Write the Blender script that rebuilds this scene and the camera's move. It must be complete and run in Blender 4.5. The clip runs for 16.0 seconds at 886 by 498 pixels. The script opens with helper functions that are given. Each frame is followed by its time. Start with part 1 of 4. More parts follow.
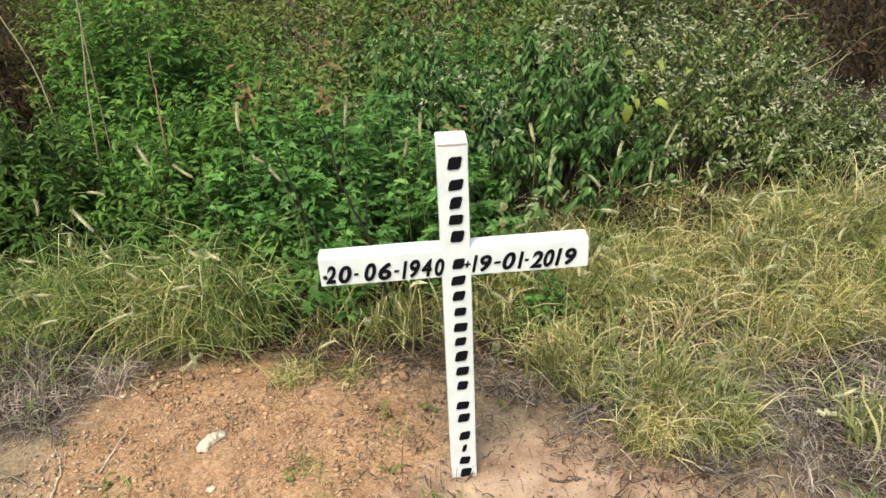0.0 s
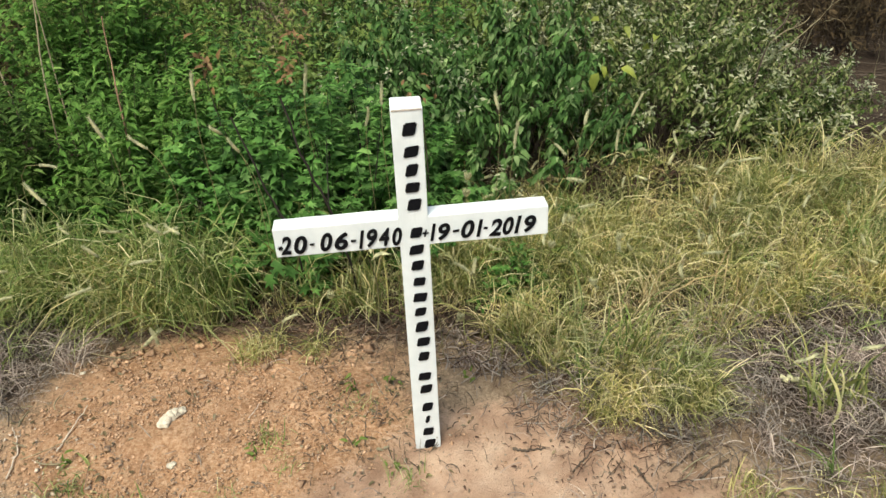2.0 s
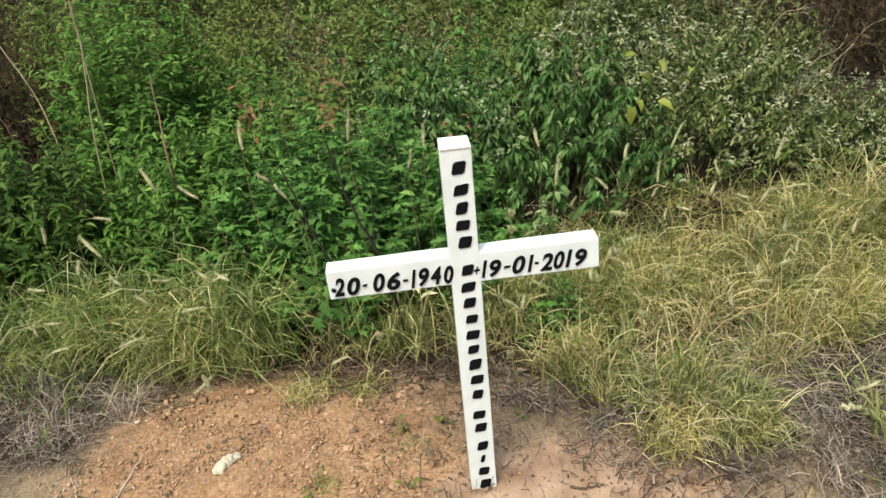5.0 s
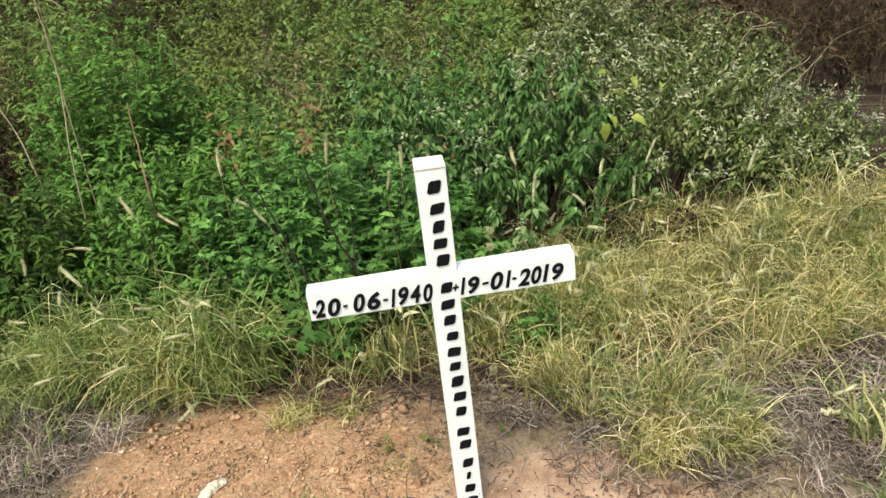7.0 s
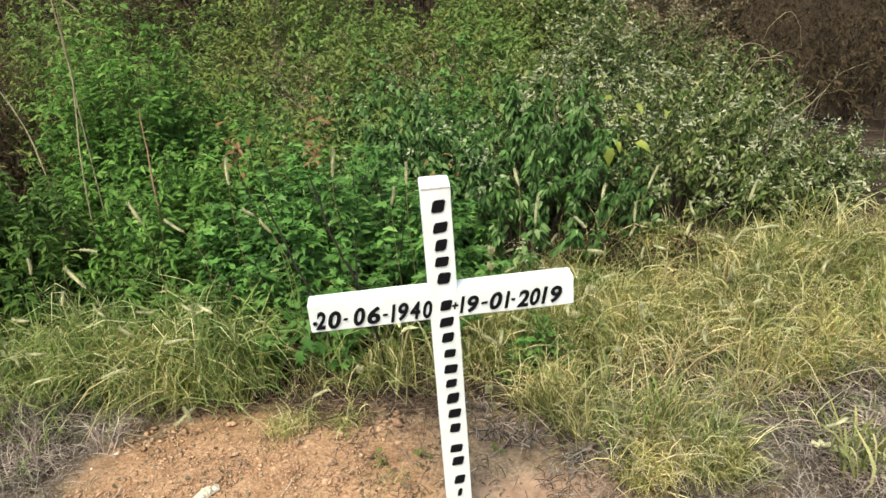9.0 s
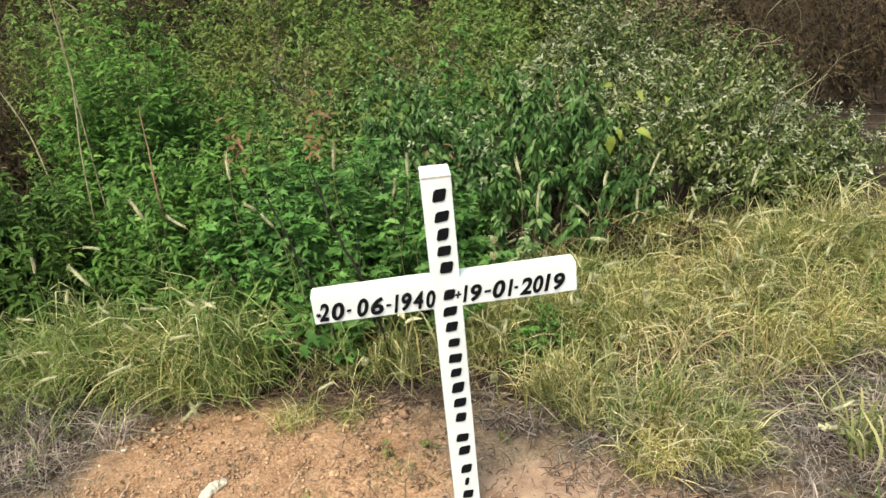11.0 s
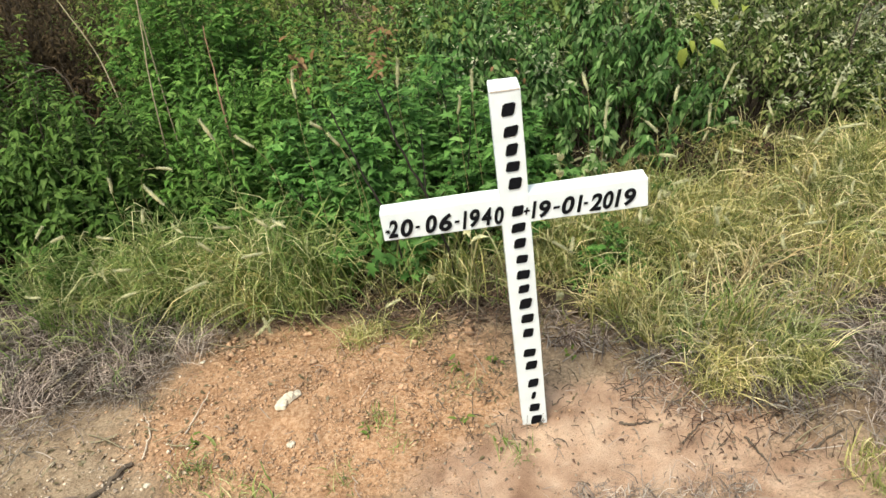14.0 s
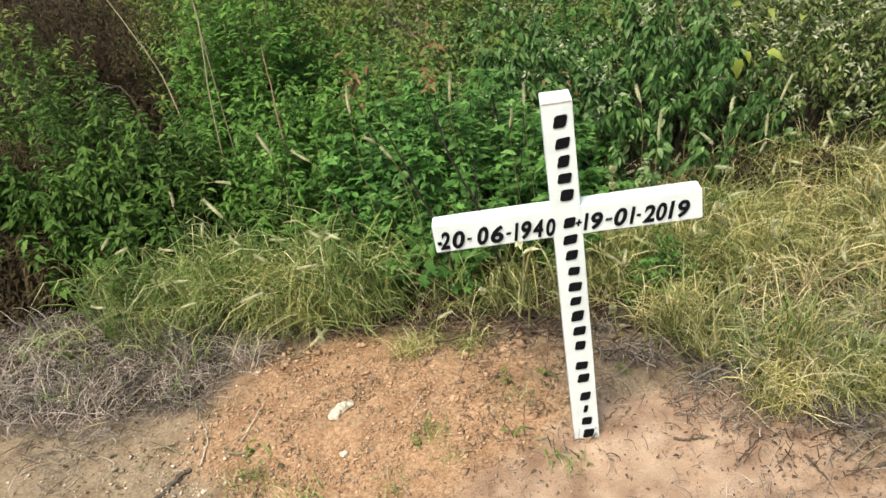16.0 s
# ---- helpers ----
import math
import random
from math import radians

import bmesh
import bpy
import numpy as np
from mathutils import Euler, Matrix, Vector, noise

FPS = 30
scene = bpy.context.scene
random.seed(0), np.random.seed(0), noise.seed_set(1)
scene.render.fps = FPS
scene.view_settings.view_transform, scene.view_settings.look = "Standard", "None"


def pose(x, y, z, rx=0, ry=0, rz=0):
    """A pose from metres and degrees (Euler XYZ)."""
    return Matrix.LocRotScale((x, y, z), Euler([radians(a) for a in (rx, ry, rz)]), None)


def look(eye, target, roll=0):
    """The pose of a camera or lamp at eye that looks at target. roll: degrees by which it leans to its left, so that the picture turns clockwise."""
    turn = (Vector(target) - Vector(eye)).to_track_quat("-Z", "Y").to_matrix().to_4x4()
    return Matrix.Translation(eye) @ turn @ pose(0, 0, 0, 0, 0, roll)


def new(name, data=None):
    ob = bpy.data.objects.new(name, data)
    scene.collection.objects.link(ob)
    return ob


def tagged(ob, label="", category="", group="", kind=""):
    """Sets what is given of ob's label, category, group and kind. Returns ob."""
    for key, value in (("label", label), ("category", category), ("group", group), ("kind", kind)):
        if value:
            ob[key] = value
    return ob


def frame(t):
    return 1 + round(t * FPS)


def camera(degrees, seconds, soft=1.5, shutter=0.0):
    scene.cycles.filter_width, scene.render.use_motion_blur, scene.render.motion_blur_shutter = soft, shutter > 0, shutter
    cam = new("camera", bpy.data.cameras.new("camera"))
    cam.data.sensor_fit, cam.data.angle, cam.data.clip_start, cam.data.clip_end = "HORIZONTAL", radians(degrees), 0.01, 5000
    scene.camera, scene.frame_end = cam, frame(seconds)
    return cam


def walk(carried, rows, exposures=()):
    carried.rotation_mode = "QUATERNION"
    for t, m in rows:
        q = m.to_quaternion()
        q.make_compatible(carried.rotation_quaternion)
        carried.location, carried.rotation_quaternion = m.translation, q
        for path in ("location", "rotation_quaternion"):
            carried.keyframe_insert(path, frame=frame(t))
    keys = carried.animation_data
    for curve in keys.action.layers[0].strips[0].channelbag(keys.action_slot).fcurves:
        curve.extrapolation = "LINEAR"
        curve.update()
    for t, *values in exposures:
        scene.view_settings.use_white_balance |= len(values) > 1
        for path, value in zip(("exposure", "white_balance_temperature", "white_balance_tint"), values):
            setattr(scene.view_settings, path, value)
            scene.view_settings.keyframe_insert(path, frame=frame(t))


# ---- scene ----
cam = camera(59.4, 16.0, soft=1.5)
PATH = [
    (0, (-0.077, -1.517, 1.547), (-0.021, 0.233, 0.58), -2.7),
    (0.5, (-0.047, -1.501, 1.482), (0.113, 0.136, 0.344), 0.2),
    (1, (-0.049, -1.496, 1.492), (0.09, 0.18, 0.41), -1.7),
    (1.5, (-0.028, -1.51, 1.521), (0.062, 0.202, 0.491), -3.1),
    (2, (-0.026, -1.503, 1.516), (0.075, 0.213, 0.494), -2.6),
    (2.5, (-0.023, -1.499, 1.514), (0.042, 0.228, 0.506), -5.2),
    (3, (-0.023, -1.504, 1.518), (-0.024, 0.243, 0.545), -4.8),
    (3.2, (-0.027, -1.514, 1.524), (-0.045, 0.254, 0.59), -5.0),
    (5.3, (-0.074, -1.511, 1.515), (-0.025, 0.265, 0.595), -5.8),
    (5.5, (-0.072, -1.515, 1.522), (-0.008, 0.268, 0.618), -5.6),
    (6, (-0.075, -1.535, 1.526), (-0.002, 0.264, 0.654), -4.5),
    (6.5, (-0.07, -1.544, 1.525), (-0.006, 0.256, 0.655), -5.5),
    (7, (-0.057, -1.536, 1.517), (0.018, 0.259, 0.639), -6.9),
    (7.5, (-0.064, -1.548, 1.515), (-0.028, 0.228, 0.596), -6.0),
    (8, (-0.066, -1.538, 1.527), (-0.025, 0.252, 0.636), -5.5),
    (8.5, (-0.064, -1.562, 1.542), (0.008, 0.255, 0.71), -5.1),
    (8.7, (-0.06, -1.556, 1.541), (0.017, 0.257, 0.7), -4.4),
    (11, (-0.057, -1.56, 1.526), (0.01, 0.246, 0.668), -5.7),
    (11.5, (-0.063, -1.566, 1.533), (-0.08, 0.25, 0.693), -6.7),
    (12, (-0.069, -1.564, 1.527), (-0.112, 0.24, 0.664), -6.5),
    (12.5, (-0.072, -1.56, 1.534), (-0.14, 0.232, 0.647), -5.7),
    (13, (-0.09, -1.58, 1.557), (-0.312, 0.22, 0.716), -7.9),
    (13.5, (-0.093, -1.558, 1.522), (-0.224, 0.174, 0.531), -6.9),
    (14, (-0.083, -1.564, 1.512), (-0.186, 0.157, 0.499), -8.5),
    (14.5, (-0.068, -1.574, 1.528), (-0.196, 0.188, 0.591), -9.5),
    (15, (-0.076, -1.602, 1.51), (-0.263, 0.119, 0.507), -11.1),
    (15.5, (-0.074, -1.58, 1.501), (-0.242, 0.142, 0.497), -10.9),
    (16, (-0.083, -1.579, 1.513), (-0.313, 0.159, 0.551), -10.4),
]
walk(cam, [(t, look(eye, target, roll)) for t, eye, target, roll in PATH], [(0, 0.65, 6850, 1), (0.5, 0.59, 6850, 1), (1.5, 0.54, 6850, 1), (3, 0.46, 6850, 1), (5.5, 0.59, 6850, 1), (6.5, 0.74, 6850, 1), (7, 0.74, 6850, 1), (7.5, 0.70, 6850, 1), (8, 0.71, 6850, 1), (8.5, 0.78, 6850, 1), (13.5, 0.76, 6850, 1), (15, 0.69, 6850, 1), (16, 0.70, 6850, 1)])


# ---- world, sun, exposure ----
SUN_ELEV, SUN_AZ = 63.0, 205.0
world = bpy.data.worlds.new("sky")
scene.world = world
world.use_nodes = True
_nt = world.node_tree
_bg = _nt.nodes["Background"]
_sky = _nt.nodes.new("ShaderNodeTexSky")
_sky.sky_type = "NISHITA"
_sky.sun_disc = False
_sky.sun_elevation, _sky.sun_rotation = radians(SUN_ELEV), radians(SUN_AZ)
_sky.dust_density, _sky.air_density = 4.0, 1.0
_nt.links.new(_sky.outputs[0], _bg.inputs[0])
_bg.inputs[1].default_value = 0.102
sun = new("sun", bpy.data.lights.new("sun", "SUN"))
sun.data.energy, sun.data.angle, sun.data.color = 2.9, radians(26), (1.0, 0.95, 0.86)
_az, _el = radians(SUN_AZ), radians(SUN_ELEV)
_from = Vector((math.sin(_az) * math.cos(_el), math.cos(_az) * math.cos(_el), math.sin(_el)))
sun.matrix_world = look(_from * 20, (0, 0, 0))

rng = np.random.default_rng(7)


# ---- materials ----
def ramp(nt, pairs):
    n = nt.nodes.new("ShaderNodeValToRGB")
    e = n.color_ramp.elements
    while len(e) < len(pairs):
        e.new(0.5)
    for k, (p, c) in enumerate(pairs):
        e[k].position, e[k].color = p, (*c, 1)
    return n


def noise_node(nt, scale, detail=4.0, rough=0.6):
    tc = nt.nodes.new("ShaderNodeTexCoord")
    n = nt.nodes.new("ShaderNodeTexNoise")
    n.inputs["Scale"].default_value, n.inputs["Detail"].default_value, n.inputs["Roughness"].default_value = scale, detail, rough
    nt.links.new(tc.outputs["Object"], n.inputs["Vector"])
    return n


def mixc(nt, a, b, fac, mode="MIX"):
    m = nt.nodes.new("ShaderNodeMix")
    m.data_type, m.blend_type = "RGBA", mode
    for sock, v in ((m.inputs[0], fac), (m.inputs[6], a), (m.inputs[7], b)):
        if hasattr(v, "links"):
            nt.links.new(v, sock)
        elif isinstance(v, (int, float)):
            sock.default_value = v
        else:
            sock.default_value = (*v, 1)
    return m.outputs[2]


def base_mat(name, rough=0.8):
    m = bpy.data.materials.new(name)
    m.use_nodes = True
    b = m.node_tree.nodes["Principled BSDF"]
    b.inputs["Roughness"].default_value = rough
    return m, m.node_tree, b


def bump(nt, b, height, strength=0.3, dist=0.005):
    n = nt.nodes.new("ShaderNodeBump")
    n.inputs["Strength"].default_value, n.inputs["Distance"].default_value = strength, dist
    nt.links.new(height, n.inputs["Height"])
    nt.links.new(n.outputs[0], b.inputs["Normal"])


def plant_mat(name, colours, rough=0.55, through_light=0.25, patch=((0.58, 0.62, 0.6), (1.3, 1.25, 1.18)), patch_scale=8.0, spec=0.35):
    """Leaves and blades: each piece takes its own colour, with slow drifts over the plant."""
    m, nt, b = base_mat(name, rough)
    g = nt.nodes.new("ShaderNodeNewGeometry")
    k = len(colours) - 1
    r = ramp(nt, [(i / k, c) for i, c in enumerate(colours)])
    nt.links.new(g.outputs["Random Per Island"], r.inputs[0])
    n = noise_node(nt, patch_scale, 2.0)
    pr = ramp(nt, [(0.35, patch[0]), (0.65, patch[1])])
    nt.links.new(n.outputs[0], pr.inputs[0])
    col = mixc(nt, r.outputs[0], pr.outputs[0], 1.0, "MULTIPLY")
    fine = noise_node(nt, 160.0, 2.0)
    fr = ramp(nt, [(0.3, (0.86, 0.86, 0.86)), (0.7, (1.1, 1.1, 1.1))])
    nt.links.new(fine.outputs[0], fr.inputs[0])
    col = mixc(nt, col, fr.outputs[0], 1.0, "MULTIPLY")
    nt.links.new(col, b.inputs["Base Color"])
    b.inputs["Specular IOR Level"].default_value = spec
    t = nt.nodes.new("ShaderNodeBsdfTranslucent")
    nt.links.new(col, t.inputs[0])
    mx = nt.nodes.new("ShaderNodeMixShader")
    mx.inputs[0].default_value = through_light
    out = nt.nodes["Material Output"]
    nt.links.new(b.outputs[0], mx.inputs[1])
    nt.links.new(t.outputs[0], mx.inputs[2])
    nt.links.new(mx.outputs[0], out.inputs[0])
    return m


def soil_mat():
    m, nt, b = base_mat("soil", 0.95)
    b.inputs["Specular IOR Level"].default_value = 0.15

    def attr(name):
        a = nt.nodes.new("ShaderNodeAttribute")
        a.attribute_name = name
        return a.outputs["Fac"]

    n1 = noise_node(nt, 9.0, 6.0)
    n2 = noise_node(nt, 85.0, 6.0, 0.75)
    n3 = noise_node(nt, 260.0, 3.0, 0.7)
    grey = ramp(nt, [(0.3, (0.17, 0.12, 0.082)), (0.5, (0.30, 0.225, 0.155)), (0.7, (0.42, 0.335, 0.24))])
    nt.links.new(n2.outputs[0], grey.inputs[0])
    orange = ramp(nt, [(0.3, (0.18, 0.09, 0.048)), (0.47, (0.37, 0.217, 0.125)), (0.68, (0.565, 0.39, 0.26))])
    nt.links.new(n2.outputs[0], orange.inputs[0])
    sand = ramp(nt, [(0.3, (0.27, 0.168, 0.116)), (0.48, (0.425, 0.285, 0.203)), (0.72, (0.54, 0.395, 0.295))])
    nt.links.new(n1.outputs[0], sand.inputs[0])
    # leaf litter, near black so that it also holds the shade between blades
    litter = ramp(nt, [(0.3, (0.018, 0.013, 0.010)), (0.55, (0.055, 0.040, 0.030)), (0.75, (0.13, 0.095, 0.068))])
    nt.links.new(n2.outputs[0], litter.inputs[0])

    def broken(sock):
        a = nt.nodes.new("ShaderNodeMath")
        a.operation = "ADD"
        nt.links.new(sock, a.inputs[0])
        s = nt.nodes.new("ShaderNodeMath")
        s.operation = "MULTIPLY_ADD"
        nt.links.new(n2.outputs[0], s.inputs[0])
        s.inputs[1].default_value, s.inputs[2].default_value = 1.0, -0.5
        nt.links.new(s.outputs[0], a.inputs[1])
        r = ramp(nt, [(0.36, (0, 0, 0)), (0.62, (1, 1, 1))])
        nt.links.new(a.outputs[0], r.inputs[0])
        return r.outputs[0]

    c = mixc(nt, grey.outputs[0], orange.outputs[0], broken(attr("orange")))
    c = mixc(nt, c, sand.outputs[0], broken(attr("sand")))
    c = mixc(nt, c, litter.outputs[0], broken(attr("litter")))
    speck = ramp(nt, [(0.28, (0.75, 0.72, 0.7)), (0.45, (1, 1, 1)), (0.66, (1.0, 1.0, 1.0)), (0.74, (1.25, 1.22, 1.2))])
    nt.links.new(n3.outputs[0], speck.inputs[0])
    c = mixc(nt, c, speck.outputs[0], 1.0, "MULTIPLY")
    drift = ramp(nt, [(0.34, (0.74, 0.69, 0.66)), (0.5, (1, 1, 1)), (0.68, (1.12, 1.1, 1.08))])
    n4 = noise_node(nt, 5.5, 3.0)
    nt.links.new(n4.outputs[0], drift.inputs[0])
    c = mixc(nt, c, drift.outputs[0], 1.0, "MULTIPLY")
    nt.links.new(c, b.inputs["Base Color"])
    h = nt.nodes.new("ShaderNodeMath")
    h.operation = "MULTIPLY_ADD"
    nt.links.new(n3.outputs[0], h.inputs[0])
    h.inputs[1].default_value = 0.3
    nt.links.new(n2.outputs[0], h.inputs[2])
    bump(nt, b, h.outputs[0], 0.9, 0.008)
    return m


def plain_mat(name, dark, light, scale=60.0, rough=0.85, relief=0.3, island=False):
    m, nt, b = base_mat(name, rough)
    n = noise_node(nt, scale, 5.0, 0.65)
    r = ramp(nt, [(0.3, dark), (0.7, light)])
    nt.links.new(n.outputs[0], r.inputs[0])
    c = r.outputs[0]
    if island:
        g = nt.nodes.new("ShaderNodeNewGeometry")
        r2 = ramp(nt, [(0.0, (0.6, 0.55, 0.5)), (0.6, (1, 1, 1)), (1.0, (1.4, 1.35, 1.3))])
        nt.links.new(g.outputs["Random Per Island"], r2.inputs[0])
        c = mixc(nt, c, r2.outputs[0], 1.0, "MULTIPLY")
    nt.links.new(c, b.inputs["Base Color"])
    bump(nt, b, n.outputs[0], relief, 0.003)
    return m


def white_paint():
    m, nt, b = base_mat("white_paint", 0.5)
    n = noise_node(nt, 14.0, 5.0)
    r = ramp(nt, [(0.25, (0.66, 0.71, 0.74)), (0.6, (0.78, 0.83, 0.86))])
    nt.links.new(n.outputs[0], r.inputs[0])
    s = noise_node(nt, 90.0, 4.0, 0.8)
    sr = ramp(nt, [(0.70, (1, 1, 1)), (0.80, (0.72, 0.66, 0.58))])
    nt.links.new(s.outputs[0], sr.inputs[0])
    c = mixc(nt, r.outputs[0], sr.outputs[0], 0.7, "MULTIPLY")
    nt.links.new(c, b.inputs["Base Color"])
    tc = nt.nodes.new("ShaderNodeTexCoord")
    mp = nt.nodes.new("ShaderNodeMapping")
    mp.inputs["Scale"].default_value = (120, 120, 9)
    g = nt.nodes.new("ShaderNodeTexNoise")
    g.inputs["Scale"].default_value = 1.0
    nt.links.new(tc.outputs["Object"], mp.inputs[0])
    nt.links.new(mp.outputs[0], g.inputs["Vector"])
    bump(nt, b, g.outputs[0], 0.25, 0.002)
    return m


M_SOIL = soil_mat()
M_WHITE = white_paint()
M_BLACK = plain_mat("black_paint", (0.003, 0.0035, 0.005), (0.009, 0.009, 0.012), 120.0, 0.85, 0.1)
M_BLACK.node_tree.nodes["Principled BSDF"].inputs["Specular IOR Level"].default_value = 0.1
M_LOBED = plant_mat("lobed_leaf", [(0.047, 0.122, 0.025), (0.084, 0.205, 0.044), (0.12, 0.27, 0.064), (0.19, 0.345, 0.105)], 0.65, 0.3, spec=0.22)
M_TALL = plant_mat("tall_leaf", [(0.078, 0.175, 0.036), (0.11, 0.235, 0.05), (0.145, 0.285, 0.064), (0.20, 0.335, 0.092)], 0.7, 0.35, spec=0.15)
M_DARKLEAF = plant_mat("ovate_leaf", [(0.034, 0.085, 0.021), (0.07, 0.155, 0.041), (0.115, 0.225, 0.066), (0.23, 0.33, 0.145)], 0.7, spec=0.2)
M_GREYLEAF = plant_mat("grey_leaf", [(0.045, 0.08, 0.022), (0.09, 0.14, 0.038), (0.16, 0.205, 0.072), (0.36, 0.37, 0.20)], 0.8, spec=0.15)
M_LANCE = plant_mat("lance_leaf", [(0.038, 0.08, 0.015), (0.058, 0.122, 0.023), (0.084, 0.162, 0.034), (0.14, 0.225, 0.064)], 0.7, 0.32, spec=0.18)
M_WEED = plant_mat("weed_leaf", [(0.115, 0.175, 0.045), (0.155, 0.225, 0.06), (0.185, 0.25, 0.075), (0.24, 0.275, 0.105)], 0.75, spec=0.12, patch=((1.0, 0.84, 0.80), (0.92, 1.10, 1.0)), patch_scale=2.2, through_light=0.3)
M_DRYLEAF = plant_mat("dry_leaf", [(0.09, 0.065, 0.035), (0.15, 0.12, 0.065), (0.22, 0.18, 0.11), (0.30, 0.27, 0.19)], 0.85, 0.15)
# dark brown of the thickets, with the shade of the hollows in it
M_SHADEBROWN = plant_mat("shade_brown_leaf", [(0.05, 0.036, 0.023), (0.066, 0.048, 0.030), (0.082, 0.060, 0.037), (0.11, 0.083, 0.05)], 0.95, 0.25, spec=0.05)
# near-black wine brown that gives the gap under the shrubs its shade
M_SHADEWINE = plant_mat("shade_wine_leaf", [(0.035, 0.022, 0.018), (0.06, 0.035, 0.026), (0.085, 0.055, 0.04), (0.05, 0.075, 0.03)], 0.85, 0.1, spec=0.15)
M_RED = plant_mat("withered_leaf", [(0.14, 0.08, 0.04), (0.22, 0.13, 0.06), (0.28, 0.19, 0.10)], 0.8, 0.2)
M_YELLOW = plant_mat("yellow_leaf", [(0.22, 0.27, 0.05), (0.31, 0.36, 0.08)], 0.5, 0.35)
M_FLOWER = plant_mat("pale_flower", [(0.26, 0.30, 0.17), (0.40, 0.43, 0.28), (0.56, 0.56, 0.42)], 0.8, 0.3)
M_GRASS = plant_mat("green_grass", [(0.095, 0.165, 0.042), (0.20, 0.285, 0.08), (0.35, 0.41, 0.155), (0.68, 0.65, 0.40)], 0.6, 0.36, patch=((0.66, 0.72, 0.66), (1.22, 1.16, 1.1)), patch_scale=6.0)
M_YGRASS = plant_mat("yellow_grass", [(0.13, 0.155, 0.042), (0.30, 0.305, 0.10), (0.54, 0.49, 0.21), (0.88, 0.78, 0.49)], 0.6, 0.36, patch=((0.62, 0.72, 0.66), (1.25, 1.18, 1.15)), patch_scale=6.0)
M_STRAW = plant_mat("straw", [(0.105, 0.08, 0.072), (0.21, 0.168, 0.152), (0.34, 0.285, 0.262), (0.56, 0.485, 0.44)], 0.9, 0.1)
M_HAY = plant_mat("hay", [(0.24, 0.17, 0.085), (0.42, 0.33, 0.18), (0.60, 0.50, 0.30), (0.80, 0.71, 0.48)], 0.8, 0.25)
M_DEBRIS = plant_mat("dead_debris", [(0.07, 0.042, 0.034), (0.13, 0.082, 0.066), (0.20, 0.14, 0.11), (0.32, 0.25, 0.20)], 0.95, 0.05, spec=0.1)
M_HEAD = plant_mat("seed_head", [(0.56, 0.56, 0.34), (0.72, 0.70, 0.48)], 0.85, 0.3, patch_scale=40.0)
M_STALK = plant_mat("stalk", [(0.20, 0.19, 0.08), (0.30, 0.27, 0.14)], 0.7, 0.1)
M_CHIP = plain_mat("stone_chip", (0.42, 0.34, 0.27), (0.66, 0.56, 0.46), 90.0, 0.95, 0.4, True)
# brown-grey of the shade line at the post's top edge
M_EDGESHADE = plain_mat("edge_shade", (0.30, 0.24, 0.20), (0.58, 0.52, 0.47), 150.0)
M_TWIG = plain_mat("twig_bark", (0.05, 0.036, 0.026), (0.13, 0.10, 0.075), 80.0)
M_DARKSTEM = plain_mat("dark_stem", (0.012, 0.009, 0.008), (0.035, 0.025, 0.02), 80.0)
M_PALESTEM = plain_mat("pale_stem", (0.20, 0.17, 0.10), (0.36, 0.31, 0.20), 60.0)
M_REDSTEM = plain_mat("reddish_stem", (0.16, 0.095, 0.055), (0.28, 0.18, 0.11), 60.0)
M_STEM = plain_mat("green_stem", (0.04, 0.055, 0.02), (0.09, 0.10, 0.045), 60.0)
M_CLOD = plain_mat("clod", (0.29, 0.17, 0.10), (0.54, 0.37, 0.25), 90.0, 0.95, 0.5, True)
M_GRIT = plain_mat("grit", (0.20, 0.15, 0.11), (0.42, 0.34, 0.26), 90.0, 0.95, 0.5, True)
M_STONE = plain_mat("pale_stone", (0.42, 0.36, 0.27), (0.72, 0.66, 0.55), 50.0, 0.85, 0.5)


# ---- builders ----
def part(name, data, material, parent, label=""):
    """One mesh part under a thing; data is a bmesh or a mesh."""
    if isinstance(data, bmesh.types.BMesh):
        me = bpy.data.meshes.new(name)
        data.to_mesh(me)
        data.free()
        me.materials.append(material)
    else:
        me = data
    ob = new(name, me)
    ob.parent = parent
    if label:
        tagged(ob, label)
    return ob


class Pile:
    """Gathers many small pieces of one material into one mesh."""

    def __init__(self):
        self.v, self.q, self.t, self.n = [], [], [], 0

    def add(self, verts, quads=None, tris=None):
        self.v.append(verts.reshape(-1, 3))
        if quads is not None and len(quads):
            self.q.append(quads.reshape(-1, 4) + self.n)
        if tris is not None and len(tris):
            self.t.append(tris.reshape(-1, 3) + self.n)
        self.n += verts.size // 3

    def mesh(self, name, mat, smooth=True):
        me = bpy.data.meshes.new(name)
        v = np.concatenate(self.v) if self.v else np.zeros((0, 3))
        q = np.concatenate(self.q) if self.q else np.zeros((0, 4), int)
        t = np.concatenate(self.t) if self.t else np.zeros((0, 3), int)
        loops = np.concatenate([q.ravel(), t.ravel()]).astype(np.int32)
        starts = np.concatenate([np.arange(len(q)) * 4, len(q) * 4 + np.arange(len(t)) * 3]).astype(np.int32)
        me.vertices.add(len(v))
        me.vertices.foreach_set("co", v.astype(np.float32).ravel())
        me.loops.add(len(loops))
        me.loops.foreach_set("vertex_index", loops)
        me.polygons.add(len(starts))
        me.polygons.foreach_set("loop_start", starts)
        me.update(calc_edges=True)
        me.validate()
        if smooth:
            me.polygons.foreach_set("use_smooth", np.ones(len(me.polygons), bool))
        me.materials.append(mat)
        return me


def unit(a):
    return a / np.maximum(np.linalg.norm(a, axis=-1, keepdims=True), 1e-9)


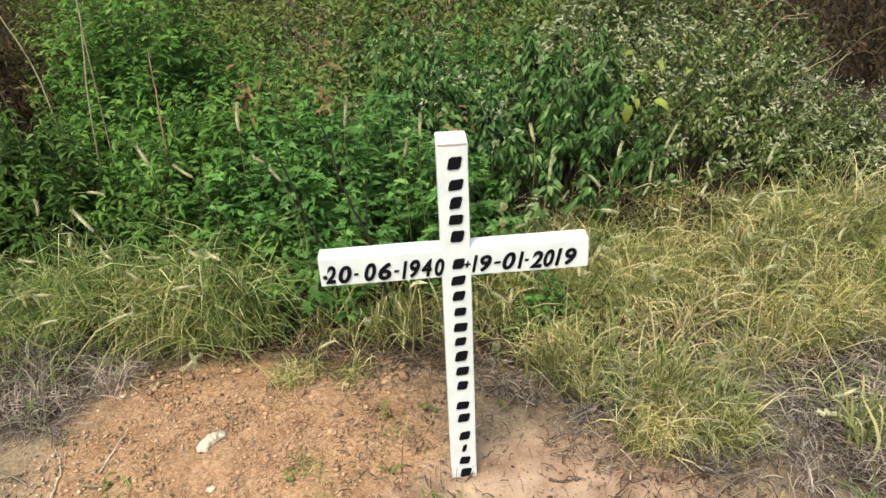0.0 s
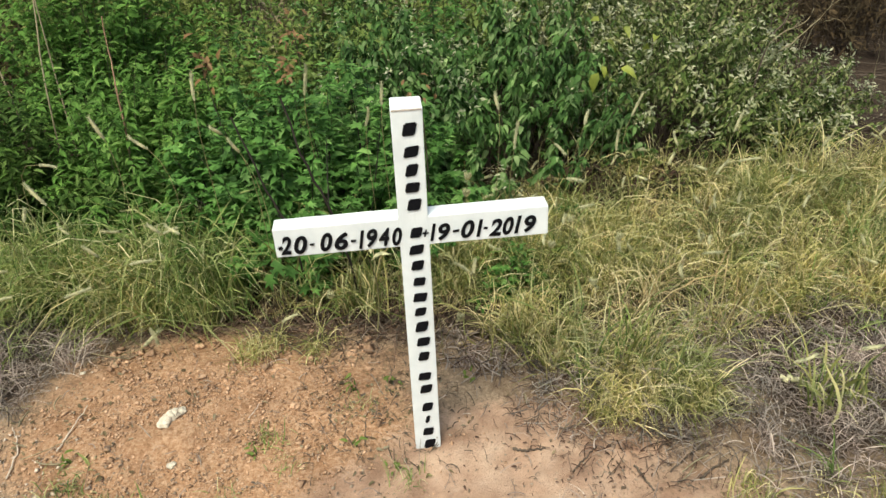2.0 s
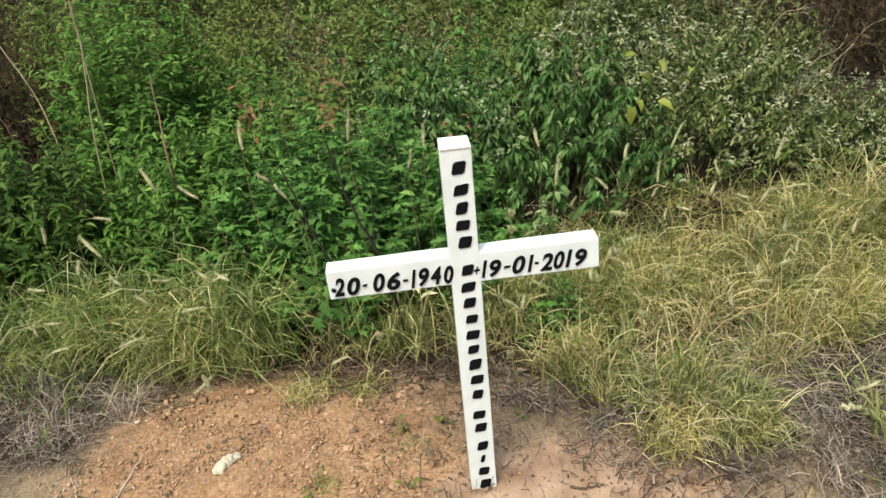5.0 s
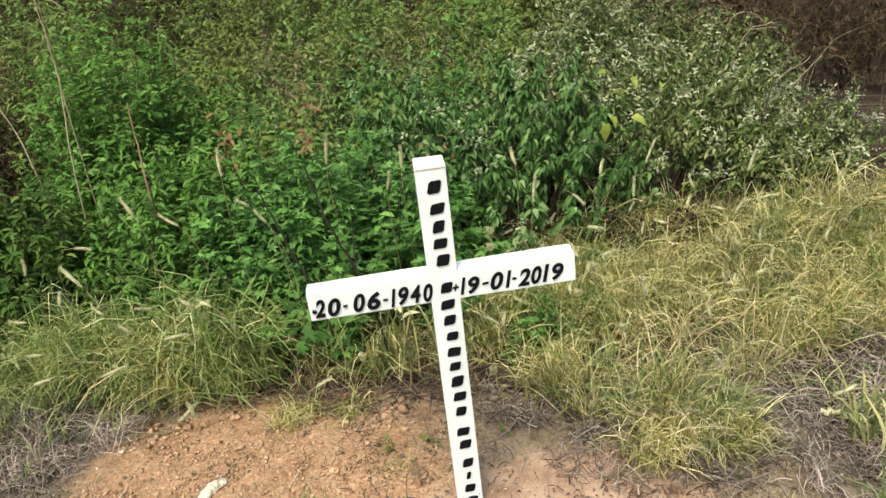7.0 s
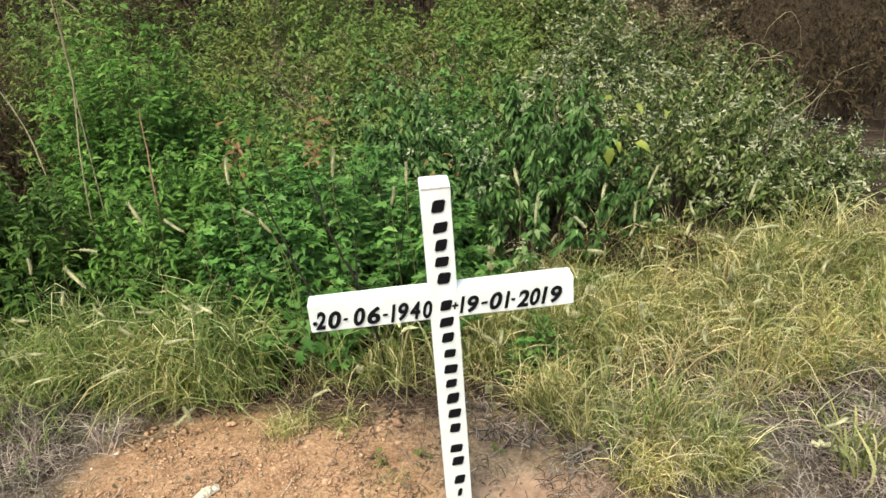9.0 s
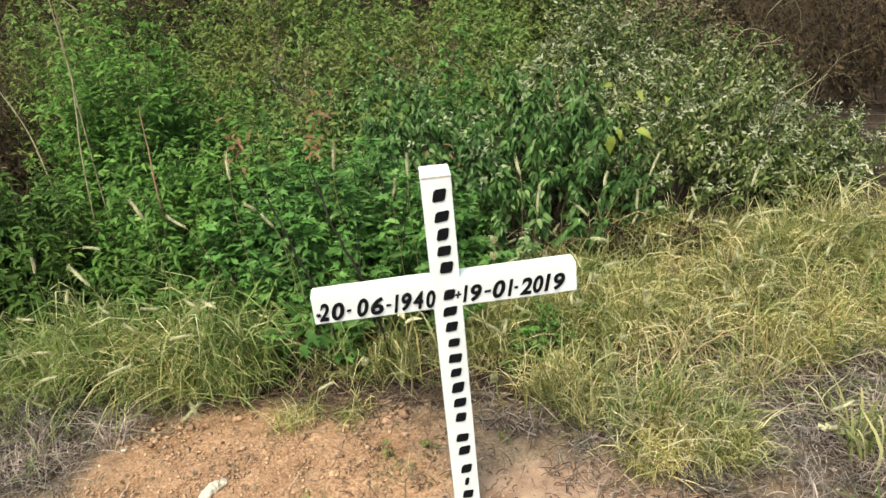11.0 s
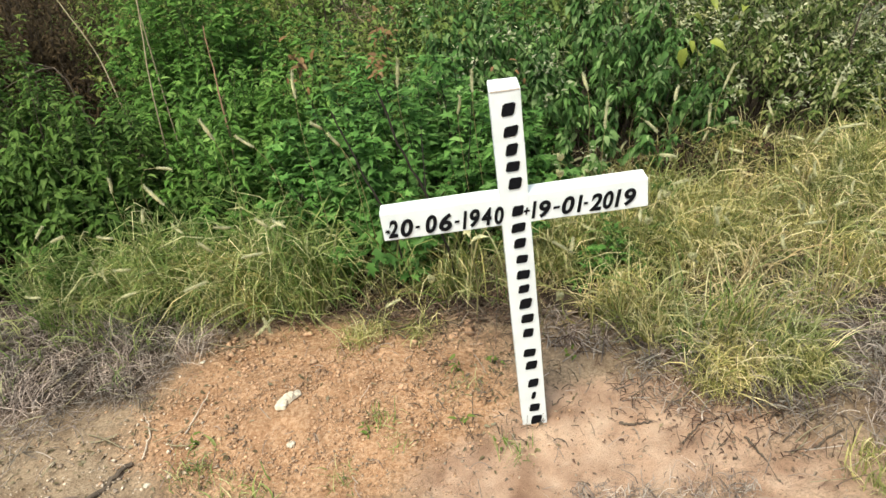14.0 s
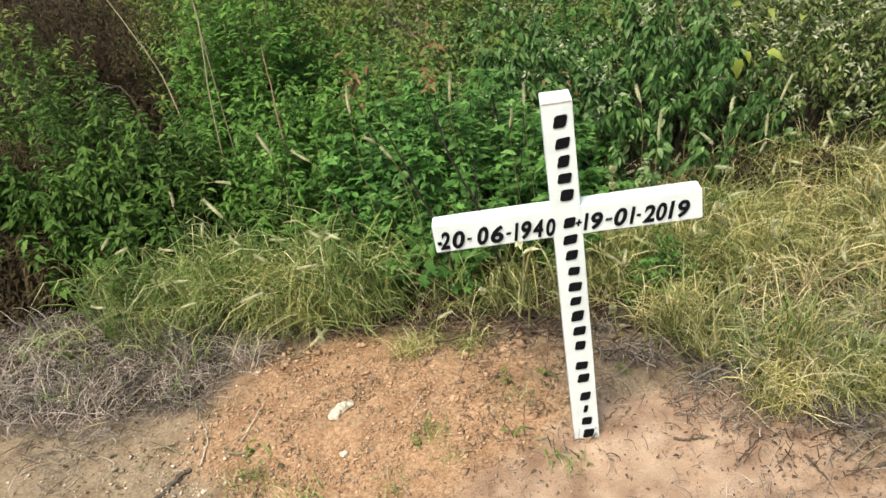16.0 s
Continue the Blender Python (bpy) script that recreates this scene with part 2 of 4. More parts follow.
# leaf outlines: along, across, up; faces
LANCE = (np.array([(0, 0, 0), (.28, .5, .10), (.28, 0, 0), (.28, -.5, .10), (.65, .38, .04), (.65, 0, -.06), (.65, -.38, .04), (1, 0, -.22)]),
         np.array([(2, 5, 4, 1), (3, 6, 5, 2)]), np.array([(0, 2, 1), (0, 3, 2), (5, 7, 4), (6, 7, 5)]))
LOBED = (np.array([(0, 0, 0), (.30, 0, .0), (.16, .42, .10), (.34, .24, .05), (.72, .48, -.02), (.60, .17, .0), (1, 0.04, -.20), (.58, -.16, .0), (.64, -.52, .05), (.34, -.22, .04), (.18, -.40, .10)]),
         np.array([(0, 1, 3, 2), (1, 5, 4, 3), (0, 10, 9, 1), (1, 9, 8, 7)]), np.array([(1, 6, 5), (1, 7, 6)]))
OVATE = (np.array([(0, 0, 0), (.22, .5, .12), (.25, 0, 0), (.22, -.5, .12), (.6, .45, .03), (.62, 0, -.10), (.6, -.45, .03), (1, 0, -.38)]),
         LANCE[1], LANCE[2])


PLAIN = (np.array([(0, 0, 0), (.4, .5, .10), (1, 0, -.22), (.4, -.5, .10)]), np.array([(0, 3, 2, 1)]), np.zeros((0, 3), int))


def leaves(pile, shape, at, along, up, length, width):
    """One leaf at each place, pointing along, its face towards up."""
    tv, tq, tt = shape
    along = unit(along)
    side = unit(np.cross(up, along))
    up = np.cross(along, side)
    n = len(at)
    P = (at[:, None] + along[:, None] * (tv[None, :, 0:1] * length[:, None, None]) + side[:, None] * (tv[None, :, 1:2] * width[:, None, None])
         + up[:, None] * (tv[None, :, 2:3] * length[:, None, None]))
    off = (np.arange(n) * len(tv))[:, None, None]
    pile.add(P, tq[None] + off, tt[None] + off)


def blades(pile, root, head, height, reach, width, droop=0.5, segs=6):
    """Grass blades: from root, leaning towards head (an angle), up to height, then arching over."""
    n = len(root)
    s = np.linspace(0, 1, segs)[None, :, None]
    d = np.stack([np.cos(head), np.sin(head), np.zeros(n)], 1)[:, None]
    z = np.array([0, 0, 1.0])[None, None]
    R, H, D = reach[:, None, None], height[:, None, None], (droop * np.ones(n))[:, None, None]
    path = root[:, None] + d * (R * s ** 1.7) + z * (H * (s * (1 + D) - D * s ** 3))
    sway = rng.normal(0, 1, (n, 1, 1)) * 0.55
    side = np.stack([-np.sin(head), np.cos(head), np.zeros(n)], 1)[:, None]
    path = path + side * (sway * R * s ** 2) + side * (rng.normal(0, 0.16, (n, 1, 1)) * R * np.sin(4.5 * s)) - z * (rng.uniform(0, 0.35, (n, 1, 1)) * H * np.clip(s - 0.6, 0, 1) ** 2 * 4)
    w = (width[:, None, None] * 0.5) * np.clip(1.15 - s ** 2.5 * 1.1, 0.06, 1)
    tilt = rng.normal(0, 0.5, (n, 1, 1))
    P = np.stack([path - side * w - z * w * tilt, path + side * w + z * w * tilt], 2)
    k = np.arange(segs - 1)
    quad = np.stack([2 * k, 2 * k + 1, 2 * k + 3, 2 * k + 2], 1)
    off = (np.arange(n) * segs * 2)[:, None, None]
    pile.add(P, quad[None] + off)


def tubes(pile, paths, radius, sides=4):
    """Thin stems: paths of shape (n, k, 3), radius (n, k)."""
    n, k, _ = paths.shape
    tang = unit(np.gradient(paths, axis=1))
    ref = np.where(np.abs(tang[..., 2:3]) > 0.9, np.array([1.0, 0, 0]), np.array([0, 0, 1.0]))
    a = unit(np.cross(tang, ref))
    b = np.cross(tang, a)
    ang = np.arange(sides) * 2 * np.pi / sides
    P = paths[:, :, None] + radius[:, :, None, None] * (a[:, :, None] * np.cos(ang)[None, None, :, None] + b[:, :, None] * np.sin(ang)[None, None, :, None])
    i, j = np.meshgrid(np.arange(k - 1), np.arange(sides), indexing="ij")
    j2 = (j + 1) % sides
    quad = np.stack([i * sides + j, i * sides + j2, (i + 1) * sides + j2, (i + 1) * sides + j], -1).reshape(-1, 4)
    off = (np.arange(n) * k * sides)[:, None, None]
    pile.add(P, quad[None] + off)


# ---- ground ----
def smooth_noise(x, y, s, o=0.0):
    return np.array([noise.noise((float(a) * s + o, float(b) * s - o, o)) for a, b in zip(np.ravel(x), np.ravel(y))]).reshape(np.shape(x))


MX, MY, MRX, MRY, MH = -0.66, 0.22, 0.50, 0.33, 0.07


def mound(x, y):
    r2 = ((x - MX) / MRX) ** 2 + ((y - MY) / MRY) ** 2
    return MH * np.exp(-r2 ** 1.2)


def ground_z(x, y):
    far = np.clip((np.hypot(x, y) - 6) / 40, 0, 1)
    return mound(x, y) + 0.012 * np.sin(2.1 * x + 0.6) * np.cos(1.7 * y) + 0.10 * np.clip(y - 1.2, 0, 3) * 0.3 + far * 1.5 * np.sin(x * 0.05) * np.cos(y * 0.04)


def spaced(lo, hi, step, far, ratio=1.25):
    c = list(np.arange(lo, hi + step / 2, step))
    d, p = step, c[-1]
    while p < far:
        d *= ratio
        p += d
        c.append(p)
    d, p = step, c[0]
    while p > -far:
        d *= ratio
        p -= d
        c.insert(0, p)
    return np.array(c)


def build_ground():
    xs, ys = spaced(-2.0, 1.8, 0.016, 400), spaced(-0.7, 0.9, 0.016, 400)
    X, Y = np.meshgrid(xs, ys, indexing="ij")
    Z = ground_z(X, Y)
    near = (np.abs(X) < 2.2) & (Y > -0.9) & (Y < 1.1)
    rough = np.zeros_like(X)
    rough[near] = 0.010 * smooth_noise(X[near], Y[near], 9.0) + 0.006 * smooth_noise(X[near], Y[near], 26.0, 5.0) + 0.004 * smooth_noise(X[near], Y[near], 55.0, 9.0)
    sand = np.exp(-(((X - 0.25) / 0.42) ** 2 + ((Y + 0.06) / 0.24) ** 2) ** 1.5)
    sand = np.maximum(sand, 0.62 * np.exp(-(((X - 0.55) / 0.5) ** 2 + ((Y + 0.25) / 0.22) ** 2)))
    sand = np.maximum(sand, 0.85 * np.exp(-(((X - 0.0) / 0.40) ** 2 + ((Y + 0.17) / 0.19) ** 2) ** 1.5))
    rough *= 1 - 0.75 * sand
    Z = Z + rough
    # a small broken lip in the mound's crust
    lip = np.clip((Y - 0.045 - 0.10 * (X + 0.68) - 0.012 * np.sin(60 * X)) / 0.02, 0, 1) * np.clip(1 - (Y - 0.045) / 0.14, 0, 1)
    Z = Z + 0.014 * lip * np.exp(-((X + 0.70) / 0.10) ** 4)
    warp = np.zeros_like(X)
    warp[near] = smooth_noise(X[near], Y[near], 3.5, 3.0)
    orange = np.clip(1.05 * np.exp(-((((X + 0.58) / 0.62) ** 2 + ((Y - 0.16) / 0.46) ** 2) ** 1.3)) + 0.28 * warp, 0, 1)
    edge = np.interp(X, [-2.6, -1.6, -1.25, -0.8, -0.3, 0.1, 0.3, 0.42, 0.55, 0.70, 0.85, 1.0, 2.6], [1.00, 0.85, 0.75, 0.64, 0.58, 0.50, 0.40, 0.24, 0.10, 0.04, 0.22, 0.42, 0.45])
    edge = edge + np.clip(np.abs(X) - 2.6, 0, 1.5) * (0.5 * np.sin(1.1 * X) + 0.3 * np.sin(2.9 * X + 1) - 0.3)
    # litter mask: dead leaves plus painted shade under grass, straw and shrubs
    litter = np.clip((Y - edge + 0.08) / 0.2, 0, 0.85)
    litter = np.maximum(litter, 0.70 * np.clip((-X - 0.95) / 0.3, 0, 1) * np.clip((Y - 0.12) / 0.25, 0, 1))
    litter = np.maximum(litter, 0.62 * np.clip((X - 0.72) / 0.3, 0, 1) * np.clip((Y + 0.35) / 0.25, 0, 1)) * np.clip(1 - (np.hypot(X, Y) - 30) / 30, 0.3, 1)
    n, m = X.shape
    idx = np.arange(n * m).reshape(n, m)
    q = np.stack([idx[:-1, :-1], idx[1:, :-1], idx[1:, 1:], idx[:-1, 1:]], -1).reshape(-1, 4)
    p = Pile()
    p.add(np.stack([X, Y, Z], -1), q)
    me = p.mesh("ground", M_SOIL)
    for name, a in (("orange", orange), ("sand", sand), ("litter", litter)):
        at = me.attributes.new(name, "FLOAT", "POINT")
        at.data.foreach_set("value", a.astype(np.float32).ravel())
    tagged(new("ground", me), "bare orange earth, pale sand and leaf litter darkened by painted shade", "ground", kind="structure")


build_ground()


# ---- grave cross ----
PW, PD, PH = 0.066, 0.077, 0.957
BX0, BX1, BD, BZ0, BZ1 = -0.309, 0.301, 0.050, 0.634, 0.706


def beam(x0, y0, z0, x1, y1, z1, bevel=0.0018, cuts=10, wobble=0.0012, along=2):
    """A sawn timber with slightly worn, wandering edges."""
    bm = bmesh.new()
    bmesh.ops.create_cube(bm, size=1.0)
    s = Vector((x1 - x0, y1 - y0, z1 - z0))
    c = Vector(((x0 + x1) / 2, (y0 + y1) / 2, (z0 + z1) / 2))
    for v in bm.verts:
        v.co = Vector((v.co.x * s.x, v.co.y * s.y, v.co.z * s.z)) + c
    edges = [e for e in bm.edges if abs((e.verts[0].co - e.verts[1].co)[along]) > 1e-6]
    bmesh.ops.subdivide_edges(bm, edges=edges, cuts=cuts)
    sharp = [e for e in bm.edges if e.calc_face_angle(0) > 1.0]
    bmesh.ops.bevel(bm, geom=sharp, offset=bevel, segments=2, affect="EDGES")
    for v in bm.verts:
        v.co += noise.noise_vector(v.co * 14) * wobble
    return bm


def glyphs(text, size, height, spacing=1.0, shear=0.28, weight=0.0017, extrude=0.0003):
    """Painted characters as a thin mesh, from the built-in font."""
    cu = bpy.data.curves.new("lettering", "FONT")
    cu.body, cu.size, cu.shear, cu.bevel_depth, cu.bevel_resolution, cu.extrude, cu.space_character = text, size, shear, weight, 0, extrude, spacing
    ob = bpy.data.objects.new("lettering", cu)
    scene.collection.objects.link(ob)
    dg = bpy.context.evaluated_depsgraph_get()
    me = bpy.data.meshes.new_from_object(ob.evaluated_get(dg))
    bpy.data.objects.remove(ob)
    bpy.data.curves.remove(cu)
    co = np.zeros(len(me.vertices) * 3, np.float32)
    me.vertices.foreach_get("co", co)
    co = co.reshape(-1, 3)
    co -= co.min(0)
    co[:, 1] *= height / co[:, 1].max()
    return me, co


def build_cross():
    cross = new("grave_cross")
    tagged(cross, "white-painted wooden grave cross with black hand-painted dates", "cross")
    part("post", beam(-PW / 2, 0, -0.12, PW / 2, PD, PH, cuts=14), M_WHITE, cross, "upright white-painted square timber post")
    # brown strip that draws the shaded line along the front edge of the top
    edge = beam(-PW / 2 + 0.002, -0.0012, PH - 0.0038, PW / 2 - 0.002, 0.004, PH - 0.0008, bevel=0.0006, cuts=12, wobble=0.0008, along=0)
    part("edge_shade_strip", edge, M_EDGESHADE, cross, "thin brown strip painted as the shaded line under the top edge")
    # the crossbar was nailed on slightly askew
    skew = Matrix.Translation((0, 0, 0.668)) @ Matrix.Rotation(radians(-1.0), 4, "Y") @ Matrix.Translation((0, 0, -0.668))
    for x0, x1 in ((BX0, -PW / 2 + 0.002), (PW / 2 - 0.002, BX1)):
        bm = beam(x0, 0.0015, BZ0, x1, BD, BZ1, along=0, cuts=6)
        bmesh.ops.transform(bm, matrix=skew, verts=bm.verts)
        part("crossbar_arm", bm, M_WHITE, cross)

    def digit(ch, x0, x1, z, height):
        """One brushed character."""
        me, co = glyphs(ch, 0.05, height if ch not in "+-" else (0.018 if ch == "+" else 0.006))
        co[:, 0] *= (x1 - x0) / co[:, 0].max()
        z += {"+": 0.012, "-": 0.019}.get(ch, 0)
        out = np.stack([co[:, 0] + x0, -0.0004 - co[:, 2] * 0.35, co[:, 1] + z + 0.0012 * np.sin((co[:, 0] + x0) * 60)], 1)
        me.vertices.foreach_set("co", out.astype(np.float32).ravel())
        bm = bmesh.new()
        bm.from_mesh(me)
        bmesh.ops.remove_doubles(bm, verts=bm.verts, dist=0.00002)
        bmesh.ops.transform(bm, matrix=skew, verts=bm.verts)
        part("dash" if ch == "-" else "cross_mark" if ch == "+" else "digit", bm, M_BLACK, cross)

    for text, z, height, cells in (
            ("20-06-1940", BZ0 + 0.007, 0.046, ((9, 29), (32, 56), (59, 68), (77, 99), (101, 126), (129, 139), (142, 154), (156, 176), (177, 197), (200, 218))),
            ("+19-01-2019", BZ0 + 0.009, 0.044, ((252, 264), (265, 277), (279, 301), (304, 317), (319, 343), (345, 358), (358, 366), (367, 391), (391, 411), (411, 425), (428, 450)))):
        for ch, (a, b) in zip(text, cells):
            digit(ch, BX0 + a * (BX1 - BX0) / 471, BX0 + b * (BX1 - BX0) / 471, z, height)
    # small star mark before the first date
    bm = bmesh.new()
    for a in range(3):
        g = bmesh.ops.create_cube(bm, size=1.0)
        bmesh.ops.transform(bm, matrix=Matrix.Translation((-0.297, -0.001, BZ0 + 0.020)) @ Matrix.Rotation(a * math.pi / 3, 4, "Y") @ Matrix.Diagonal((0.012, 0.0008, 0.0028, 1)), verts=g["verts"])
    part("star_mark", bm, M_BLACK, cross)
    # the painted line down the post, as one bar for each character
    LINE = ((0.893, 0.934), (0.846, 0.881), (0.801, 0.841), (0.764, 0.797), (0.719, 0.759), (0.651, 0.687), (0.608, 0.642), (0.566, 0.601), (0.524, 0.555), (0.479, 0.512), (0.438, 0.471), (0.391, 0.431), (0.348, 0.384), (0.304, 0.339), (0.241, 0.275), (0.200, 0.235), (0.138, 0.177), (0.099, 0.131), (0.055, 0.091), (0.010, 0.049))
    for k, (z0, z1) in enumerate(LINE):
        bm = bmesh.new()
        g = bmesh.ops.create_cube(bm, size=1.0)
        h, w = (z1 - z0), (0.010 if k == 17 else 0.0275 + 0.003 * math.sin(k * 2.3))
        bmesh.ops.scale(bm, vec=(w, 0.0012, h * (0.70 + 0.05 * math.sin(k * 3.1))), verts=bm.verts)
        bmesh.ops.bevel(bm, geom=[e for e in bm.edges if abs((e.verts[0].co - e.verts[1].co).y) > 1e-5], offset=h * 0.07, segments=2, affect="EDGES")
        for v in bm.verts:
            v.co.z += v.co.x * (0.06 + 0.05 * math.sin(k * 1.3))
            v.co.x += v.co.z * 0.22
            v.co += Vector((0.004 + 0.0012 * math.sin(k * 1.7), -0.0016, (z0 + z1) / 2))
        part("painted_bar", bm, M_BLACK, cross)


build_cross()


# ---- shrubs ----
def shrub(name, label, at, rx, ry, h, stems, per, shape, size, ratio, mat, stem_mat, droop=0.3, seed=0, start=0.2, spread=0.45, tips=None, lean=(0, 0), stem_r=0.0035, category="shrub"):
    """A shrub of many leafy shoots that rise from a loose base to an uneven dome."""
    global rng
    keep, rng = rng, np.random.default_rng(seed + 100)
    r, th = np.sqrt(rng.uniform(0, 1, stems)), rng.uniform(0, 2 * np.pi, stems)
    out = np.stack([r * np.cos(th) * rx, r * np.sin(th) * ry], 1)
    top = h * np.sqrt(np.clip(1.05 - r ** 2 * 0.92, 0.06, 1)) * rng.uniform(0.62, 1.08, stems)
    k = 7
    s = np.linspace(0, 1, k)[None, :, None]
    c = np.array(at[:2])
    b2 = c + out * spread + rng.normal(0, 0.03, (stems, 2))
    t2 = c + out + np.array(lean)[None] * (top / h)[:, None] + rng.normal(0, 0.04, (stems, 2))
    base = np.column_stack([b2, ground_z(b2[:, 0], b2[:, 1]) - 0.01])
    tip = np.column_stack([t2, ground_z(t2[:, 0], t2[:, 1]) + top])
    bend = rng.normal(0, 0.03, (stems, 1, 3)) * np.array([1, 1, 0.4])
    rise = s ** 0.8
    path = base[:, None] * (1 - s) + tip[:, None] * s
    path[:, :, 2] = base[:, None, 2] + (tip - base)[:, None, 2] * rise[:, :, 0]
    path = path + bend * np.sin(np.pi * s)
    path[:, -1, 2] -= 0.02 * droop
    rad = (stem_r * (1 - 0.8 * s[..., 0])) * rng.uniform(0.6, 1.2, (stems, 1))
    ob = new(name)
    tagged(ob, label, category, group="shrubs behind the cross")
    sp = Pile()
    tubes(sp, path, rad, 3)
    tagged(part("branchwork", sp.mesh("branchwork", stem_mat), stem_mat, ob), kind="stuff")
    f = start + (1 - start) * rng.uniform(0, 1, (stems, per)) ** 0.75
    i = np.clip((f * (k - 1)).astype(int), 0, k - 2)
    w = (f * (k - 1) - i)[..., None]
    rows = np.arange(stems)[:, None]
    P = path[rows, i] * (1 - w) + path[rows, i + 1] * w
    ax = unit(path[rows, i + 1] - path[rows, i])
    phi = rng.uniform(0, 2 * np.pi, (stems, per))
    rad_dir = np.stack([np.cos(phi), np.sin(phi), rng.normal(0.15, 0.3, (stems, per))], -1)
    reach = rng.uniform(0.0, 0.05, (stems, per, 1)) * (1.1 - f[..., None]) * 1.2
    P = P + rad_dir * reach
    along = rad_dir + ax * (0.55 - droop) + np.array([0, 0, -droop * 1.3])
    up = ax * 0.9 + np.array([0, -0.15, 0.7]) + rng.normal(0, 0.35, (stems, per, 3))
    L = size * rng.uniform(0.55, 1.25, (stems, per)) * (1.05 - 0.35 * f)
    lp = Pile()
    wide = (L * ratio * rng.uniform(0.6, 1.25, L.shape)).ravel()
    some = rng.uniform(0, 1, L.size) < (0.45 if shape is LOBED else 0.0)
    P, along, up, L = P.reshape(-1, 3), along.reshape(-1, 3), up.reshape(-1, 3), L.ravel()
    leaves(lp, shape, P[~some], along[~some], up[~some], L[~some], wide[~some])
    if some.any():
        leaves(lp, LANCE, P[some], along[some], up[some], L[some] * 0.9, wide[some] * 0.55)
    tagged(part("foliage", lp.mesh("foliage", mat), mat, ob), kind="stuff")
    if tips:
        tm, share, tl = tips
        pick = np.nonzero(rng.uniform(0, 1, stems) < share)[0]
        m = 14
        T = np.repeat(path[pick, -1], m, 0) + rng.normal(0, 0.019, (len(pick) * m, 3))
        d = rng.normal(0, 1, (len(T), 3))
        d[:, 2] = np.abs(d[:, 2]) * 0.7
        LL = rng.uniform(0.6, 1.3, len(T)) * tl
        fp = Pile()
        leaves(fp, PLAIN, T, d, rng.normal(0, 1, (len(T), 3)) + np.array([0, 0, 1.0]), LL, LL * 0.34)
        tagged(part("blossom", fp.mesh("blossom", tm), tm, ob, "pale dry flower tips"), kind="stuff")
    rng = keep
    return ob


shrub("leafy_shrub", "dense bright green shrub with lobed leaves behind the cross", (-0.32, 1.02), 0.62, 0.42, 0.72, 175, 46, LOBED, 0.060, 0.72, M_LOBED, M_DARKSTEM, 0.25, 1, start=0.34)
shrub("leafy_shrub", "dark green shrub with drooping ovate leaves", (0.42, 1.48), 0.62, 0.48, 0.80, 210, 46, OVATE, 0.050, 0.43, M_DARKLEAF, M_TWIG, 0.6, 3, start=0.46, tips=(M_FLOWER, 0.22, 0.024))
shrub("leafy_shrub", "grey-green shrub with pale dry flower tips", (1.10, 1.78), 0.66, 0.52, 0.70, 250, 52, OVATE, 0.037, 0.42, M_GREYLEAF, M_TWIG, 0.5, 4, start=0.46, tips=(M_FLOWER, 0.6, 0.026))
shrub("leafy_shrub", "half-dry grey-green shrub sloping to the dark hollow", (1.72, 1.85), 0.55, 0.45, 0.42, 170, 44, OVATE, 0.034, 0.42, M_GREYLEAF, M_TWIG, 0.5, 5, tips=(M_FLOWER, 0.7, 0.026))
shrub("leafy_shrub", "dark green shrub with narrow pointed leaves", (-1.50, 1.18), 0.36, 0.36, 0.72, 110, 44, LANCE, 0.056, 0.38, M_LANCE, M_STEM, 0.35, 6)
shrub("leafy_shrub", "bright green shrub with narrow pointed leaves", (-0.98, 1.20), 0.36, 0.36, 0.74, 110, 44, LANCE, 0.056, 0.38, M_TALL, M_STEM, 0.35, 58)
shrub("leafy_shrub", "green shrub with narrow pointed leaves beside the dark hollow", (-1.74, 1.10), 0.36, 0.22, 0.62, 84, 40, OVATE, 0.056, 0.46, M_LANCE, M_STEM, 0.4, 7, start=0.6)
shrub("leafy_shrub", "tall green shrub with small leaves and bare pale stems", (-1.30, 1.95), 0.45, 0.42, 1.20, 170, 46, LANCE, 0.055, 0.45, M_TALL, M_STEM, 0.3, 8)
shrub("leafy_shrub", "tangled light green weeds with small leaves", (-0.45, 2.05), 0.80, 0.60, 0.68, 230, 40, LANCE, 0.050, 0.45, M_WEED, M_STEM, 0.35, 9)
shrub("leafy_shrub", "tangled light green weeds with small leaves", (0.45, 2.65), 0.90, 0.60, 0.68, 230, 38, PLAIN, 0.055, 0.45, M_WEED, M_STEM, 0.4, 10, tips=(M_FLOWER, 0.2, 0.016))
shrub("leafy_shrub", "tall green shrub with upright shoots", (1.02, 2.70), 0.34, 0.30, 0.95, 110, 44, PLAIN, 0.045, 0.4, M_GREYLEAF, M_STEM, 0.4, 11, tips=(M_FLOWER, 0.7, 0.026))
shrub("leafy_shrub", "tangled green and brown weeds", (-0.9, 3.1), 1.1, 0.7, 0.85, 240, 38, PLAIN, 0.056, 0.45, M_WEED, M_TWIG, 0.35, 12, tips=(M_DRYLEAF, 0.5, 0.02))
shrub("leafy_shrub", "grey-green shrub thinning out towards the hollow", (1.75, 2.75), 0.6, 0.5, 0.60, 150, 36, PLAIN, 0.045, 0.5, M_GREYLEAF, M_TWIG, 0.5, 13, tips=(M_DRYLEAF, 0.7, 0.018))
shrub("leafy_shrub", "thin dark green shrub over a shaded hollow", (-2.2, 1.75), 0.40, 0.35, 1.02, 46, 36, LANCE, 0.055, 0.36, M_LANCE, M_TWIG, 0.35, 14, start=0.5)

